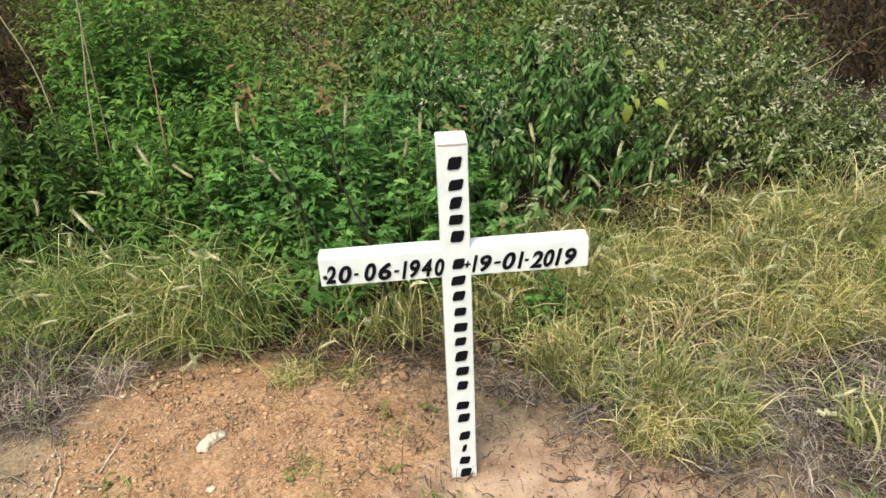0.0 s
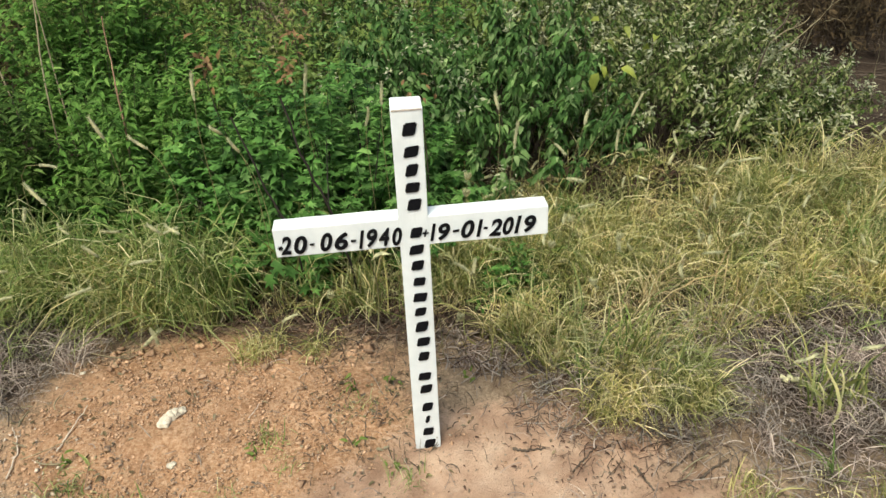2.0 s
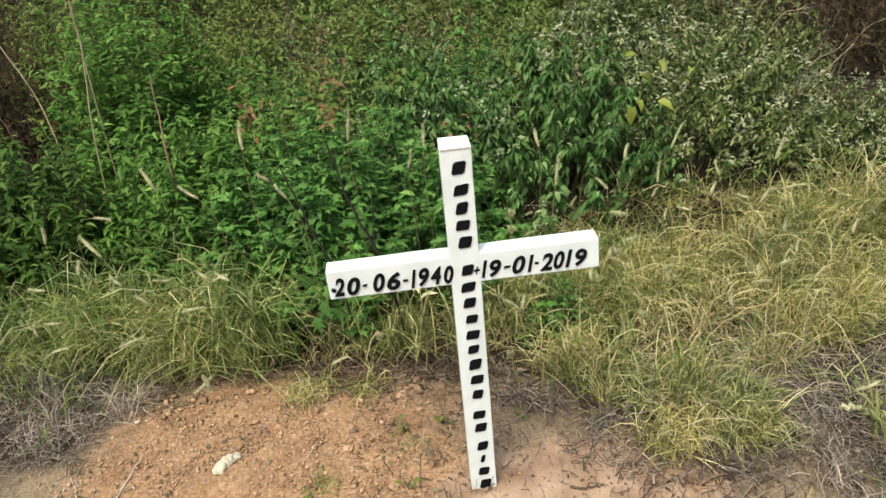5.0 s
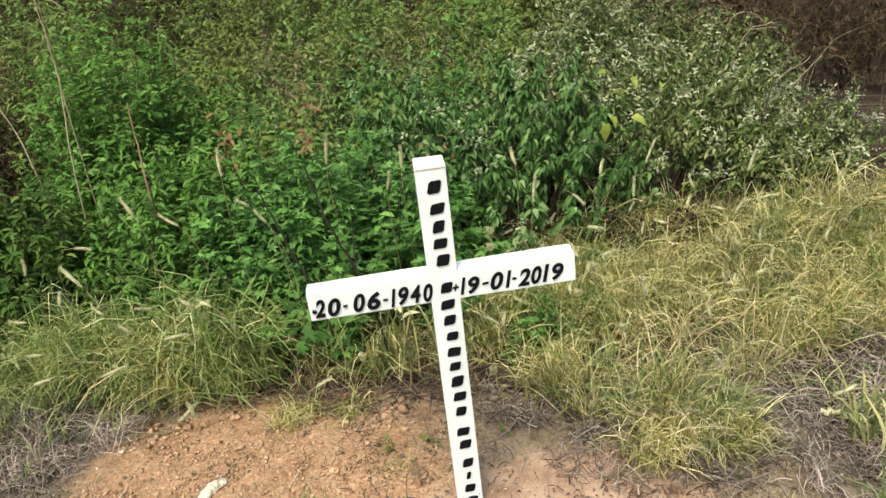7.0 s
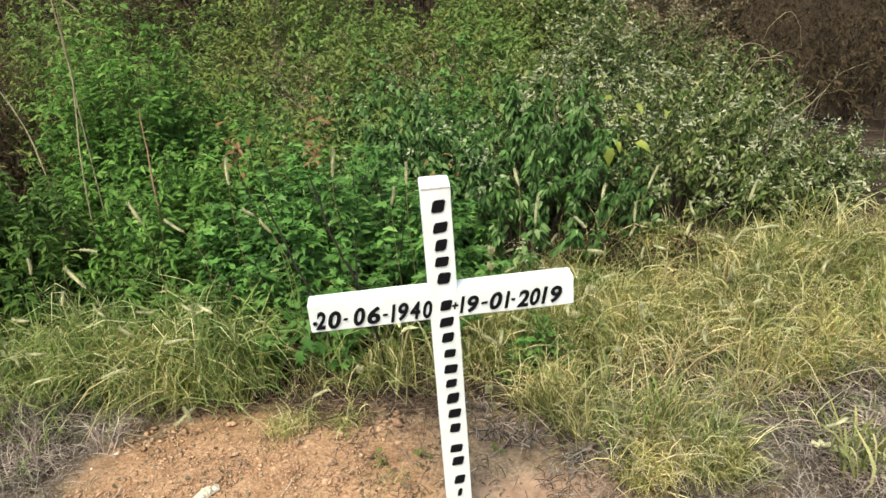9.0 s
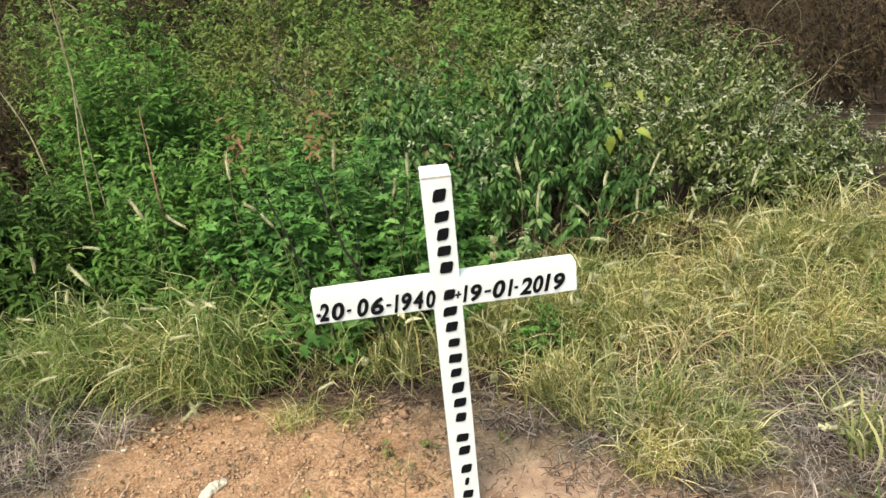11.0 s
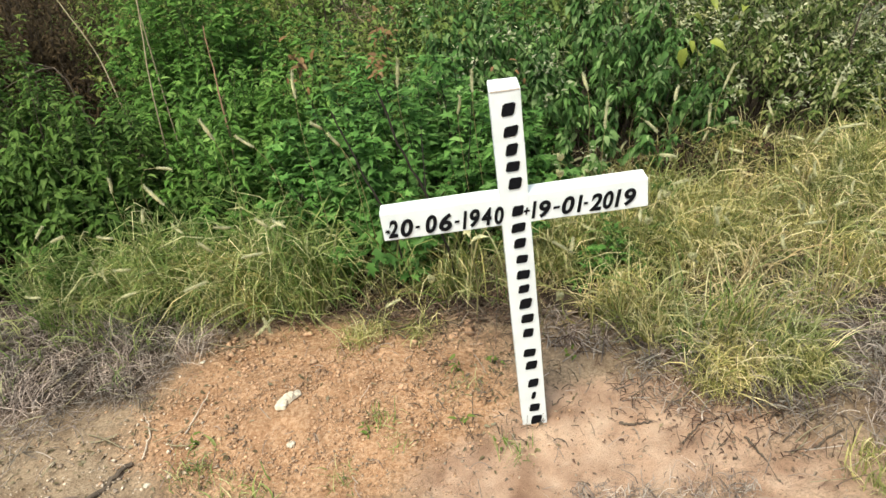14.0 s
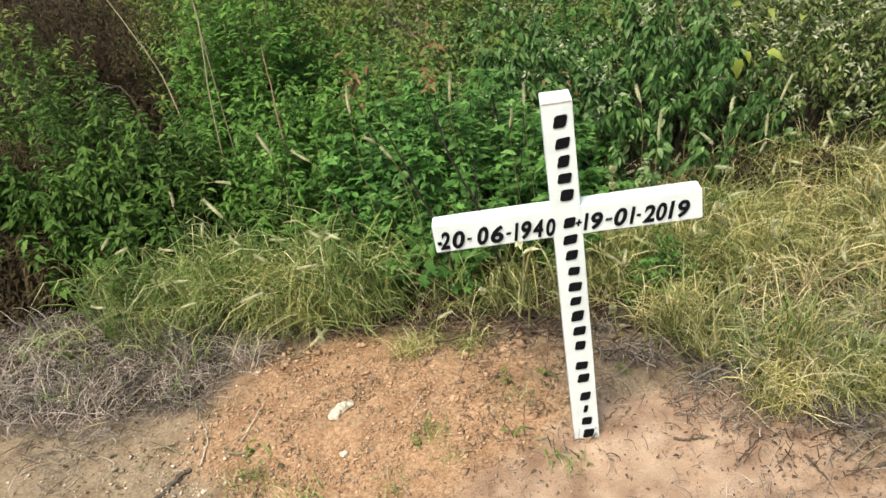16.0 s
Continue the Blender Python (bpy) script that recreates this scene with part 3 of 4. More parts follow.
shrub("leafy_shrub", "tangled light green weeds with small leaves", (0.1, 3.6), 1.0, 0.7, 0.85, 240, 38, PLAIN, 0.056, 0.45, M_WEED, M_STEM, 0.35, 15)
shrub("leafy_shrub", "tangled light green weeds with small leaves", (-0.9, 4.4), 1.3, 0.7, 1.15, 260, 40, PLAIN, 0.06, 0.45, M_WEED, M_STEM, 0.35, 17)
shrub("leafy_shrub", "tangled light green weeds with small leaves", (0.9, 4.4), 0.8, 0.7, 1.05, 200, 40, PLAIN, 0.058, 0.45, M_WEED, M_STEM, 0.35, 18)
shrub("leafy_shrub", "dark green shrub arching over a shaded hollow", (-2.30, 1.22), 0.40, 0.26, 0.66, 90, 40, OVATE, 0.056, 0.45, M_LANCE, M_TWIG, 0.35, 19, start=0.55)
shrub("leafy_shrub", "dark green shrub arching over a shaded hollow", (-2.95, 1.5), 0.45, 0.6, 1.25, 70, 40, LANCE, 0.055, 0.36, M_LANCE, M_TWIG, 0.35, 20, start=0.45)

shrub("leafy_shrub", "tall half-dry shrub with pale brown tips", (1.4, 3.5), 0.55, 0.5, 0.72, 150, 36, PLAIN, 0.045, 0.5, M_GREYLEAF, M_TWIG, 0.5, 21, tips=(M_DRYLEAF, 0.8, 0.02))
shrub("leafy_shrub", "dry brown weeds with few leaves", (0.2, 3.0), 0.5, 0.4, 0.80, 70, 26, PLAIN, 0.04, 0.4, M_DRYLEAF, M_TWIG, 0.4, 22)

shrub("leafy_shrub", "olive tangled weeds with thin stems", (-1.72, 2.55), 0.48, 0.42, 1.0, 130, 36, PLAIN, 0.058, 0.42, M_WEED, M_TWIG, 0.35, 23)
shrub("leafy_shrub", "olive tangled weeds with thin stems", (-2.0, 3.4), 0.6, 0.5, 1.15, 140, 36, PLAIN, 0.06, 0.42, M_WEED, M_TWIG, 0.35, 24)
shrub("leafy_shrub", "olive tangled weeds with thin stems", (-2.4, 4.4), 0.9, 0.5, 1.35, 170, 36, PLAIN, 0.065, 0.42, M_WEED, M_TWIG, 0.35, 25)
shrub("leafy_shrub", "tall half-dry shrub with pale brown tips", (1.25, 4.3), 0.6, 0.5, 0.95, 150, 36, PLAIN, 0.055, 0.5, M_GREYLEAF, M_TWIG, 0.5, 26, tips=(M_DRYLEAF, 0.8, 0.02))

shrub("leafy_shrub", "grey-green shrub with drooping leaves and pale tips", (-0.02, 1.62), 0.42, 0.34, 0.76, 110, 42, OVATE, 0.05, 0.5, M_DARKLEAF, M_TWIG, 0.6, 27, start=0.3, tips=(M_FLOWER, 0.4, 0.018))
shrub("leafy_shrub", "upright bright green shoots among the weeds", (0.22, 2.05), 0.14, 0.14, 0.98, 26, 40, LANCE, 0.055, 0.4, M_LOBED, M_STEM, 0.3, 28)
shrub("leafy_shrub", "upright bright green shoots among the weeds", (-0.55, 1.65), 0.22, 0.18, 0.78, 34, 40, LOBED, 0.05, 0.7, M_LOBED, M_STEM, 0.3, 29)
shrub("leafy_shrub", "dry brown weeds with few leaves", (-0.62, 2.5), 0.35, 0.3, 0.9, 40, 26, PLAIN, 0.045, 0.4, M_DRYLEAF, M_TWIG, 0.4, 30)
shrub("leafy_shrub", "dark green weeds with drooping leaves", (-0.15, 2.35), 0.40, 0.3, 0.82, 80, 40, PLAIN, 0.055, 0.5, M_DARKLEAF, M_STEM, 0.5, 31)
shrub("leafy_shrub", "bright green leafy weeds", (-0.95, 2.25), 0.35, 0.3, 0.80, 70, 40, PLAIN, 0.055, 0.42, M_TALL, M_STEM, 0.35, 32)

shrub("leafy_shrub", "leafy green shrub filling the bush", (-0.85, 1.40), 0.32, 0.26, 0.76, 80, 42, LANCE, 0.055, 0.42, M_TALL, M_STEM, 0.35, 33)
shrub("leafy_shrub", "thin green shoots over the dark hollow", (-1.84, 1.38), 0.34, 0.22, 0.82, 90, 38, LANCE, 0.055, 0.36, M_LANCE, M_TWIG, 0.35, 34, start=0.4)

shrub("leafy_shrub", "low lobed-leaf shoots hanging over the earth mound", (-0.50, 0.90), 0.30, 0.11, 0.42, 56, 40, LOBED, 0.055, 0.72, M_LOBED, M_DARKSTEM, 0.3, 35, start=0.5)
shrub("leafy_shrub", "low green shoots with pointed leaves behind the grass", (-1.05, 1.0), 0.34, 0.12, 0.44, 50, 38, OVATE, 0.052, 0.46, M_LANCE, M_STEM, 0.35, 36, start=0.25)
shrub("leafy_shrub", "half-dry weeds with pale pinkish tips", (1.78, 3.45), 0.50, 0.45, 0.66, 150, 34, PLAIN, 0.045, 0.4, M_GREYLEAF, M_TWIG, 0.4, 37, tips=(M_DRYLEAF, 0.9, 0.026))
shrub("leafy_shrub", "half-dry weeds with pale pinkish tips", (2.0, 4.4), 0.70, 0.5, 0.80, 170, 34, PLAIN, 0.052, 0.4, M_DRYLEAF, M_TWIG, 0.4, 38, tips=(M_DRYLEAF, 0.9, 0.03))
shrub("leafy_shrub", "olive sprays over the shaded hollow", (-2.55, 2.15), 0.5, 0.3, 1.15, 50, 34, LANCE, 0.06, 0.42, M_WEED, M_TWIG, 0.35, 39, start=0.45)

shrub("leafy_shrub", "grey-green shrub crowned with pale curled tips", (0.68, 1.74), 0.32, 0.26, 0.88, 90, 44, OVATE, 0.046, 0.44, M_GREYLEAF, M_TWIG, 0.5, 56, start=0.45, tips=(M_FLOWER, 0.85, 0.028))
# low dark leaves added to keep the gap above the grass in shade
shrub("leafy_shrub", "dark wine-brown leaves added as the shaded gap under the shrubs", (0.80, 1.24), 0.36, 0.10, 0.26, 40, 34, OVATE, 0.045, 0.45, M_SHADEWINE, M_DARKSTEM, 0.5, 16, start=0.25)

shrub("leafy_shrub", "small green leafy weed in the grass below the crossbar", (0.34, 0.66), 0.10, 0.06, 0.24, 18, 26, LOBED, 0.04, 0.6, M_LOBED, M_STEM, 0.2, 57)

# brown thicket added far behind and in the hollows; its dark colour stands for shade
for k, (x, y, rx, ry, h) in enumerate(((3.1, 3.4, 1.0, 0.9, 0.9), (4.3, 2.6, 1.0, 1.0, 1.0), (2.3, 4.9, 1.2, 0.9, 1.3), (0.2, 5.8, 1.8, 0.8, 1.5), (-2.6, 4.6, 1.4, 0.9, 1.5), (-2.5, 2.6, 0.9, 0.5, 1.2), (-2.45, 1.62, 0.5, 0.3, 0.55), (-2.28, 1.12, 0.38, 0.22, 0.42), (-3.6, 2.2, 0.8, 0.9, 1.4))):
    shrub("shade_thicket", "dark brown leafless thicket of dry twigs, added in place of deep shade", (x, y), rx, ry, h, 300, 62, PLAIN, 0.06, 0.22, M_SHADEBROWN, M_TWIG, 0.4, 40 + k, start=0.1, spread=0.8, stem_r=0.004, category="thicket")

# added wood edge that closes the view behind, dark brown for its shaded inside
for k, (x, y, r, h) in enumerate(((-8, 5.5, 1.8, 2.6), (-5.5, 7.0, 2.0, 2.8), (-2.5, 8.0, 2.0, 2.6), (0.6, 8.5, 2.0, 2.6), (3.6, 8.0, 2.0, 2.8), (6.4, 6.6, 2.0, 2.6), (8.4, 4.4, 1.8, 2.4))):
    shrub("shade_thicket", "tall brown thicket added to darken the edge of the wood", (x, y), r, 1.2, h, 170, 60, PLAIN, 0.20, 0.2, M_SHADEBROWN, M_DARKSTEM, 0.4, 60 + k, start=0.05, spread=0.85, stem_r=0.010, category="thicket")


# ---- grass ----
def edge_y(x):
    """The front edge of the grass."""
    return np.interp(x, [-2.6, -1.6, -1.25, -0.8, -0.3, 0.1, 0.3, 0.42, 0.55, 0.70, 0.85, 1.0, 2.6], [1.00, 0.85, 0.75, 0.64, 0.58, 0.50, 0.40, 0.24, 0.10, 0.04, 0.22, 0.42, 0.45])


def tufts(name, label, mat, xr, yr, count, per, height, spread, width, keep=None, droop=0.5, seed=0, lean=None):
    """Tufts of arching blades over a patch of ground."""
    global rng
    old, rng = rng, np.random.default_rng(seed + 500)
    c = np.column_stack([rng.uniform(*xr, count), rng.uniform(*yr, count)])
    if count > 300:
        c[:, 0] += rng.normal(0, 0.10, count)
    if keep is not None:
        c = c[keep(c[:, 0], c[:, 1])]
    if count > 100:
        lump = smooth_noise(c[:, 0], c[:, 1], 7.0, seed * 1.3)
        stay = lump + rng.normal(0, 0.12, len(c)) > -0.08
        c, lump = c[stay], lump[stay]
    else:
        lump = np.zeros(len(c))
    n = len(c) * per
    size = np.repeat(rng.uniform(0.55, 1.15, len(c)) * (1 + 0.7 * lump), per)
    root = np.repeat(c, per, 0) + rng.normal(0, 0.022, (n, 2))
    root = np.column_stack([root, ground_z(root[:, 0], root[:, 1]) - 0.008])
    head = rng.uniform(0, 2 * np.pi, n)
    if lean is not None:
        head = np.where(rng.uniform(0, 1, n) < 0.45, rng.normal(lean, 0.8, n), head)
    p = Pile()
    h = height * size * rng.uniform(0.35, 1.1, n)
    blades(p, root, head, h, spread * size * rng.uniform(0.3, 1.3, n), width * rng.uniform(0.6, 1.2, n), droop * rng.uniform(0.5, 1.4, n))
    ob = new(name, p.mesh(name, mat))
    tagged(ob, label, "grass", kind="stuff")
    rng = old
    return ob


behind = lambda x, y: (y > edge_y(x) + rng.normal(0, 0.03, x.shape)) & ((x < -0.60) | (x > -0.24) | (rng.uniform(0, 1, x.shape) < 0.05))
tufts("grass", "yellow-green uncut grass beside the cross", M_YGRASS, (0.05, 2.8), (0.0, 1.4), 1250, 26, 0.16, 0.13, 0.0040, behind, 0.7, 1, -1.4)
tufts("grass", "green blades among the yellow grass", M_GRASS, (-0.24, 2.8), (0.05, 1.4), 480, 18, 0.18, 0.13, 0.0042, behind, 0.6, 2, -1.4)
tufts("grass", "dry straw-coloured blades in the grass", M_HAY, (0.0, 2.8), (0.0, 1.45), 760, 18, 0.14, 0.14, 0.0033, behind, 0.9, 3, -1.4)
tufts("grass", "taller grass under the shrubs", M_YGRASS, (0.25, 2.6), (1.0, 1.42), 190, 20, 0.24, 0.17, 0.0042, None, 0.5, 12, -1.4)
tufts("grass", "taller bright grass behind the crossbar", M_YGRASS, (0.06, 0.75), (0.66, 1.02), 90, 20, 0.27, 0.18, 0.0044, None, 0.6, 22, -1.4)
tufts("grass", "taller green grass behind the crossbar", M_GRASS, (0.02, 0.6), (0.66, 1.0), 60, 16, 0.25, 0.18, 0.0046, None, 0.6, 23, -1.4)
tufts("grass", "green arching grass at the foot of the bushes", M_GRASS, (-1.70, -0.22), (0.64, 1.0), 430, 20, 0.30, 0.23, 0.0056, behind, 0.75, 4, -1.5)
tufts("grass", "yellow-green arching grass at the foot of the bushes", M_YGRASS, (-1.70, -0.1), (0.64, 0.98), 230, 18, 0.24, 0.22, 0.005, behind, 0.85, 5, -1.5)
tufts("grass", "tall seeding grass in front of the bushes", M_GRASS, (-1.7, -0.60), (0.72, 0.95), 70, 14, 0.34, 0.22, 0.0046, None, 0.6, 11, -1.4)
tufts("grass", "yellow-green tuft leaning over the bare earth", M_YGRASS, (0.46, 0.80), (0.03, 0.34), 56, 34, 0.12, 0.11, 0.0032, None, 0.8, 6, -1.2)
tufts("grass", "dry blades in the leaning tuft", M_STRAW, (0.46, 0.82), (0.03, 0.32), 24, 20, 0.10, 0.14, 0.0032, None, 0.8, 13, -1.2)
tufts("grass", "grey dead grass tuft near the sand", M_STRAW, (0.04, 0.50), (-0.46, -0.25), 70, 16, 0.035, 0.05, 0.0024, None, 0.8, 14)
tufts("grass", "low green weeds on the bare ground", M_GRASS, (-0.88, -0.70), (-0.26, -0.12), 5, 10, 0.06, 0.05, 0.004, None, 0.5, 15)
tufts("grass", "low green weeds on the bare ground", M_YGRASS, (0.72, 1.25), (-0.46, -0.22), 34, 16, 0.08, 0.06, 0.0036, None, 0.5, 16)
tufts("grass", "pale stiff blades in the dead straw", M_YGRASS, (1.04, 1.22), (0.0, 0.10), 6, 9, 0.22, 0.13, 0.0085, None, 0.4, 17)
tufts("grass", "thin dead stems at the bush edge", M_HAY, (-0.66, 0.0), (0.64, 0.78), 46, 10, 0.13, 0.08, 0.0028, None, 0.4, 18)
tufts("grass", "rusty dry blades inside the grass", M_DRYLEAF, (0.56, 0.70), (0.24, 0.32), 7, 16, 0.11, 0.10, 0.0036, None, 0.6, 19)
tufts("grass", "rusty dry blades inside the grass", M_DRYLEAF, (0.82, 1.10), (0.55, 0.72), 16, 16, 0.13, 0.12, 0.0036, None, 0.6, 21)
tufts("grass", "sparse green tufts in the dead straw", M_GRASS, (0.95, 1.7), (-0.35, 0.4), 16, 16, 0.12, 0.12, 0.004, None, 0.6, 7)
tufts("grass", "short dry tuft on the earth mound", M_YGRASS, (-0.56, -0.28), (0.38, 0.50), 20, 16, 0.07, 0.08, 0.003, None, 0.6, 8)
tufts("grass", "low dull green weeds on the bare ground", M_GRASS, (-0.99, -0.88), (-0.08, 0.02), 6, 9, 0.06, 0.05, 0.0034, None, 0.5, 30)
tufts("grass", "low dull green weeds on the mound", M_GRASS, (-0.48, -0.40), (0.0, 0.07), 5, 8, 0.055, 0.045, 0.003, None, 0.5, 31)
tufts("grass", "olive blades in the grey dead grass", M_GRASS, (-2.0, -1.1), (0.35, 0.75), 22, 10, 0.12, 0.11, 0.0036, None, 0.6, 32)
for k, (x, y) in enumerate(((-0.50, -0.13), (-0.37, -0.02), (-0.80, -0.12), (-0.19, 0.17), (-0.05, -0.10), (-0.92, -0.08))):
    tufts("grass", "few thin weeds on the bare earth", M_GRASS, (x - 0.03, x + 0.03), (y - 0.02, y + 0.02), 3, 12, 0.05, 0.045, 0.0022, None, 0.4, 20 + k)


def litter(name, label, mat, xr, yr, n, length, keep=None, seed=0, width=0.0042):
    """Dead stems and blades that lie on the ground."""
    global rng
    old, rng = rng, np.random.default_rng(seed + 900)
    c = np.column_stack([rng.uniform(*xr, n), rng.uniform(*yr, n)])
    if n > 3000:
        c[:, 0] += rng.normal(0, 0.12, n)
    if keep is not None:
        c = c[keep(c[:, 0], c[:, 1])]
    n = len(c)
    a = rng.uniform(0, 2 * np.pi, n)
    L = length * rng.uniform(0.3, 1.3, n)
    k = 5
    s = np.linspace(-0.5, 0.5, k)[None, :]
    curl = rng.normal(0, 0.4, (n, 1))
    ang = a[:, None] + curl * s
    x = c[:, :1] + np.cos(ang) * s * L[:, None]
    y = c[:, 1:] + np.sin(ang) * s * L[:, None]
    z = ground_z(x, y) + 0.008 + rng.uniform(0, 0.022, (n, 1)) * (1 + 2 * s * rng.normal(0, 1, (n, 1))) + 0.02 * np.abs(rng.normal(0, 1, (n, 1))) * (0.25 - s ** 2)
    z = np.maximum(z, ground_z(x, y) + 0.004)
    path = np.stack([x, y, z], -1)
    p = Pile()
    tubes(p, path, np.repeat(width * 0.5 * rng.uniform(0.4, 1.2, (n, 1)), k, 1), 3)
    tagged(new(name, p.mesh(name, mat)), label, "dead grass", kind="stuff")
    rng = old


litter("dead_grass", "grey matted dead grass beside the mound", M_STRAW, (-2.4, -0.92), (-0.1, 0.95), 8500, 0.065, lambda x, y: (y + 0.10 * np.sin(11 * x) + rng.normal(0, 0.09, x.shape) > 0.20 - 0.25 * (x + 1.0) * (x > -1.3)) & (((x - MX) / 0.50) ** 2 + ((y - MY) / 0.42) ** 2 + rng.normal(0, 0.12, x.shape) > 1), 1, 0.0026)
litter("dead_grass", "grey matted dead grass at the edge of the sand", M_STRAW, (0.75, 2.4), (-0.6, 0.55), 8500, 0.065, lambda x, y: y + rng.normal(0, 0.07, x.shape) + 0.05 * np.sin(14 * x) > -0.24 - 0.25 * (x - 0.8), 2, 0.0027)
litter("dead_grass", "grey dead stems along the grass edge", M_STRAW, (0.0, 0.95), (-0.15, 0.6), 2000, 0.09, lambda x, y: np.abs(y - edge_y(x) + 0.05 + 0.05 * np.sin(9 * x)) < 0.11, 3)
litter("dead_grass", "brown dead stems along the grass edge", M_DEBRIS, (-1.2, 0.1), (0.45, 0.75), 900, 0.09, lambda x, y: y > edge_y(x) - 0.07, 4)
litter("dead_grass", "dark crumbled leaf and twig bits on the sand", M_DEBRIS, (0.16, 1.0), (-0.45, 0.3), 320, 0.02, lambda x, y: y > -0.35 + 0.5 * np.abs(x - 0.65), 8, 0.0028)
litter("dead_grass", "dark crumbled stems along the grass edge", M_DEBRIS, (-0.3, 0.9), (-0.1, 0.65), 700, 0.07, lambda x, y: np.abs(y - edge_y(x) + 0.05) < 0.12, 9, 0.0035)
litter("dead_grass", "pale twigs lying in the dead grass", M_PALESTEM, (-2.2, -0.9), (0.0, 0.7), 60, 0.14, None, 10, 0.005)
litter("dead_grass", "pale twigs lying in the dead grass", M_PALESTEM, (0.55, 2.2), (-0.4, 0.5), 70, 0.13, None, 11, 0.005)
litter("dead_grass", "brown dead stems under the beam", M_TWIG, (-0.5, 0.12), (0.45, 0.85), 260, 0.14, None, 12, 0.004)
litter("dead_grass", "brown-grey debris raked up beside the sand", M_STRAW, (0.22, 0.85), (-0.15, 0.34), 1100, 0.05, lambda x, y: ((x - 0.52) / 0.26) ** 2 + ((y - 0.11) / 0.17) ** 2 + rng.normal(0, 0.35, x.shape) < 1, 13, 0.0034)
litter("dead_grass", "dark stems in the debris beside the sand", M_DEBRIS, (0.22, 0.95), (-0.25, 0.34), 700, 0.05, lambda x, y: ((x - 0.55) / 0.32) ** 2 + ((y - 0.08) / 0.22) ** 2 + rng.normal(0, 0.4, x.shape) < 1, 14, 0.0032)
litter("dead_grass", "stems scattered round the mound's foot", M_TWIG, (-0.35, 0.15), (-0.1, 0.5), 220, 0.03, None, 15, 0.0026)


def chips(label, mat, n, centre, spread, size, seed, keep=None):
    """Curled bits of dead leaf lying on the ground."""
    a = np.random.default_rng(seed)
    c = np.column_stack([a.normal(centre[0], spread[0], n), a.normal(centre[1], spread[1], n)])
    if keep is not None:
        c = c[keep(c[:, 0], c[:, 1])]
    n = len(c)
    P = np.column_stack([c, ground_z(c[:, 0], c[:, 1]) + 0.006])
    th = a.uniform(0, 6.28, n)
    d = np.column_stack([np.cos(th), np.sin(th), a.normal(0.1, 0.2, n)])
    L = size * a.uniform(0.5, 1.5, n)
    q = Pile()
    leaves(q, OVATE, P, d, np.array([0, 0, 1.0]) + a.normal(0, 0.4, (n, 3)), L, L * a.uniform(0.2, 0.5, n))
    tagged(new("leaf_litter", q.mesh("leaf_litter", mat)), label, "leaf litter", kind="stuff")


chips("brown crumbled leaves on the sand", M_DEBRIS, 300, (0.60, -0.10), (0.22, 0.10), 0.011, 51, lambda x, y: y < edge_y(x))
chips("dark crumbled leaves on the sand", M_DEBRIS, 90, (0.58, -0.12), (0.24, 0.12), 0.013, 52, lambda x, y: y < edge_y(x))
chips("brown crumbled leaves between mound and cross", M_DRYLEAF, 220, (-0.12, 0.2), (0.12, 0.16), 0.014, 53, lambda x, y: y < edge_y(x))
chips("dark crumbled leaves between mound and cross", M_TWIG, 90, (-0.10, 0.15), (0.14, 0.18), 0.012, 54, lambda x, y: y < edge_y(x))
chips("pale dry leaf bits beside the mound", M_DRYLEAF, 300, (-1.2, 0.1), (0.28, 0.14), 0.015, 55)
litter("dead_grass", "scattered straw on the bare earth", M_STRAW, (-1.5, 1.2), (-0.7, 0.5), 420, 0.05, None, 5, 0.0022)
litter("dead_grass", "brown twigs and stems on the shaded floor", M_TWIG, (1.5, 5.0), (1.3, 5.0), 900, 0.35, None, 6, 0.006)
litter("dead_grass", "brown twigs and stems on the shaded floor", M_TWIG, (-4.0, -1.7), (0.8, 3.5), 600, 0.30, None, 7, 0.006)
tufts("grass", "upright dead grey blades", M_STRAW, (-2.1, -0.95), (0.25, 0.88), 240, 14, 0.09, 0.10, 0.0028, lambda x, y: ((x - MX) / 0.50) ** 2 + ((y - MY) / 0.42) ** 2 > 1, 0.7, 9)
tufts("grass", "upright dead grey blades", M_STRAW, (0.85, 2.0), (-0.3, 0.5), 220, 14, 0.08, 0.10, 0.0028, None, 0.7, 10)


# ---- foxtail stalks ----
def head_mesh(length, radius, seed):
    """A bristly cylindrical seed head along z."""
    r = np.random.default_rng(seed)
    p = Pile()
    k = 9
    s = np.linspace(0, 1, k)
    path = np.stack([0.12 * length * np.sin(s * 2.2), 0 * s, s * length], 1)[None]
    rad = radius * np.clip(np.sin(np.pi * np.clip(s * 0.86 + 0.12, 0, 1)) ** 0.5, 0.2, 1)[None]
    tubes(p, path, rad * 1.05, 7)
    n = 150
    f = r.uniform(0, 1, n)
    ph = r.uniform(0, 2 * np.pi, n)
    d = np.stack([np.cos(ph), np.sin(ph), r.uniform(0.9, 1.8, n)], 1)
    at = np.stack([0.12 * length * np.sin(f * 2.2), 0 * f, f * length], 1) + d * np.array([1, 1, 0]) * radius * 0.8
    L = radius * r.uniform(0.9, 1.5, n)
    leaves(p, LANCE, at, d, r.normal(0, 1, (n, 3)), L, L * 0.22)
    return p.mesh("seed_head", M_HEAD)


HEADS = [head_mesh(0.050, 0.0037, 1), head_mesh(0.060, 0.0035, 2), head_mesh(0.042, 0.0040, 3)]
GLOBE = head_mesh(0.016, 0.0075, 4)
_count = [0]


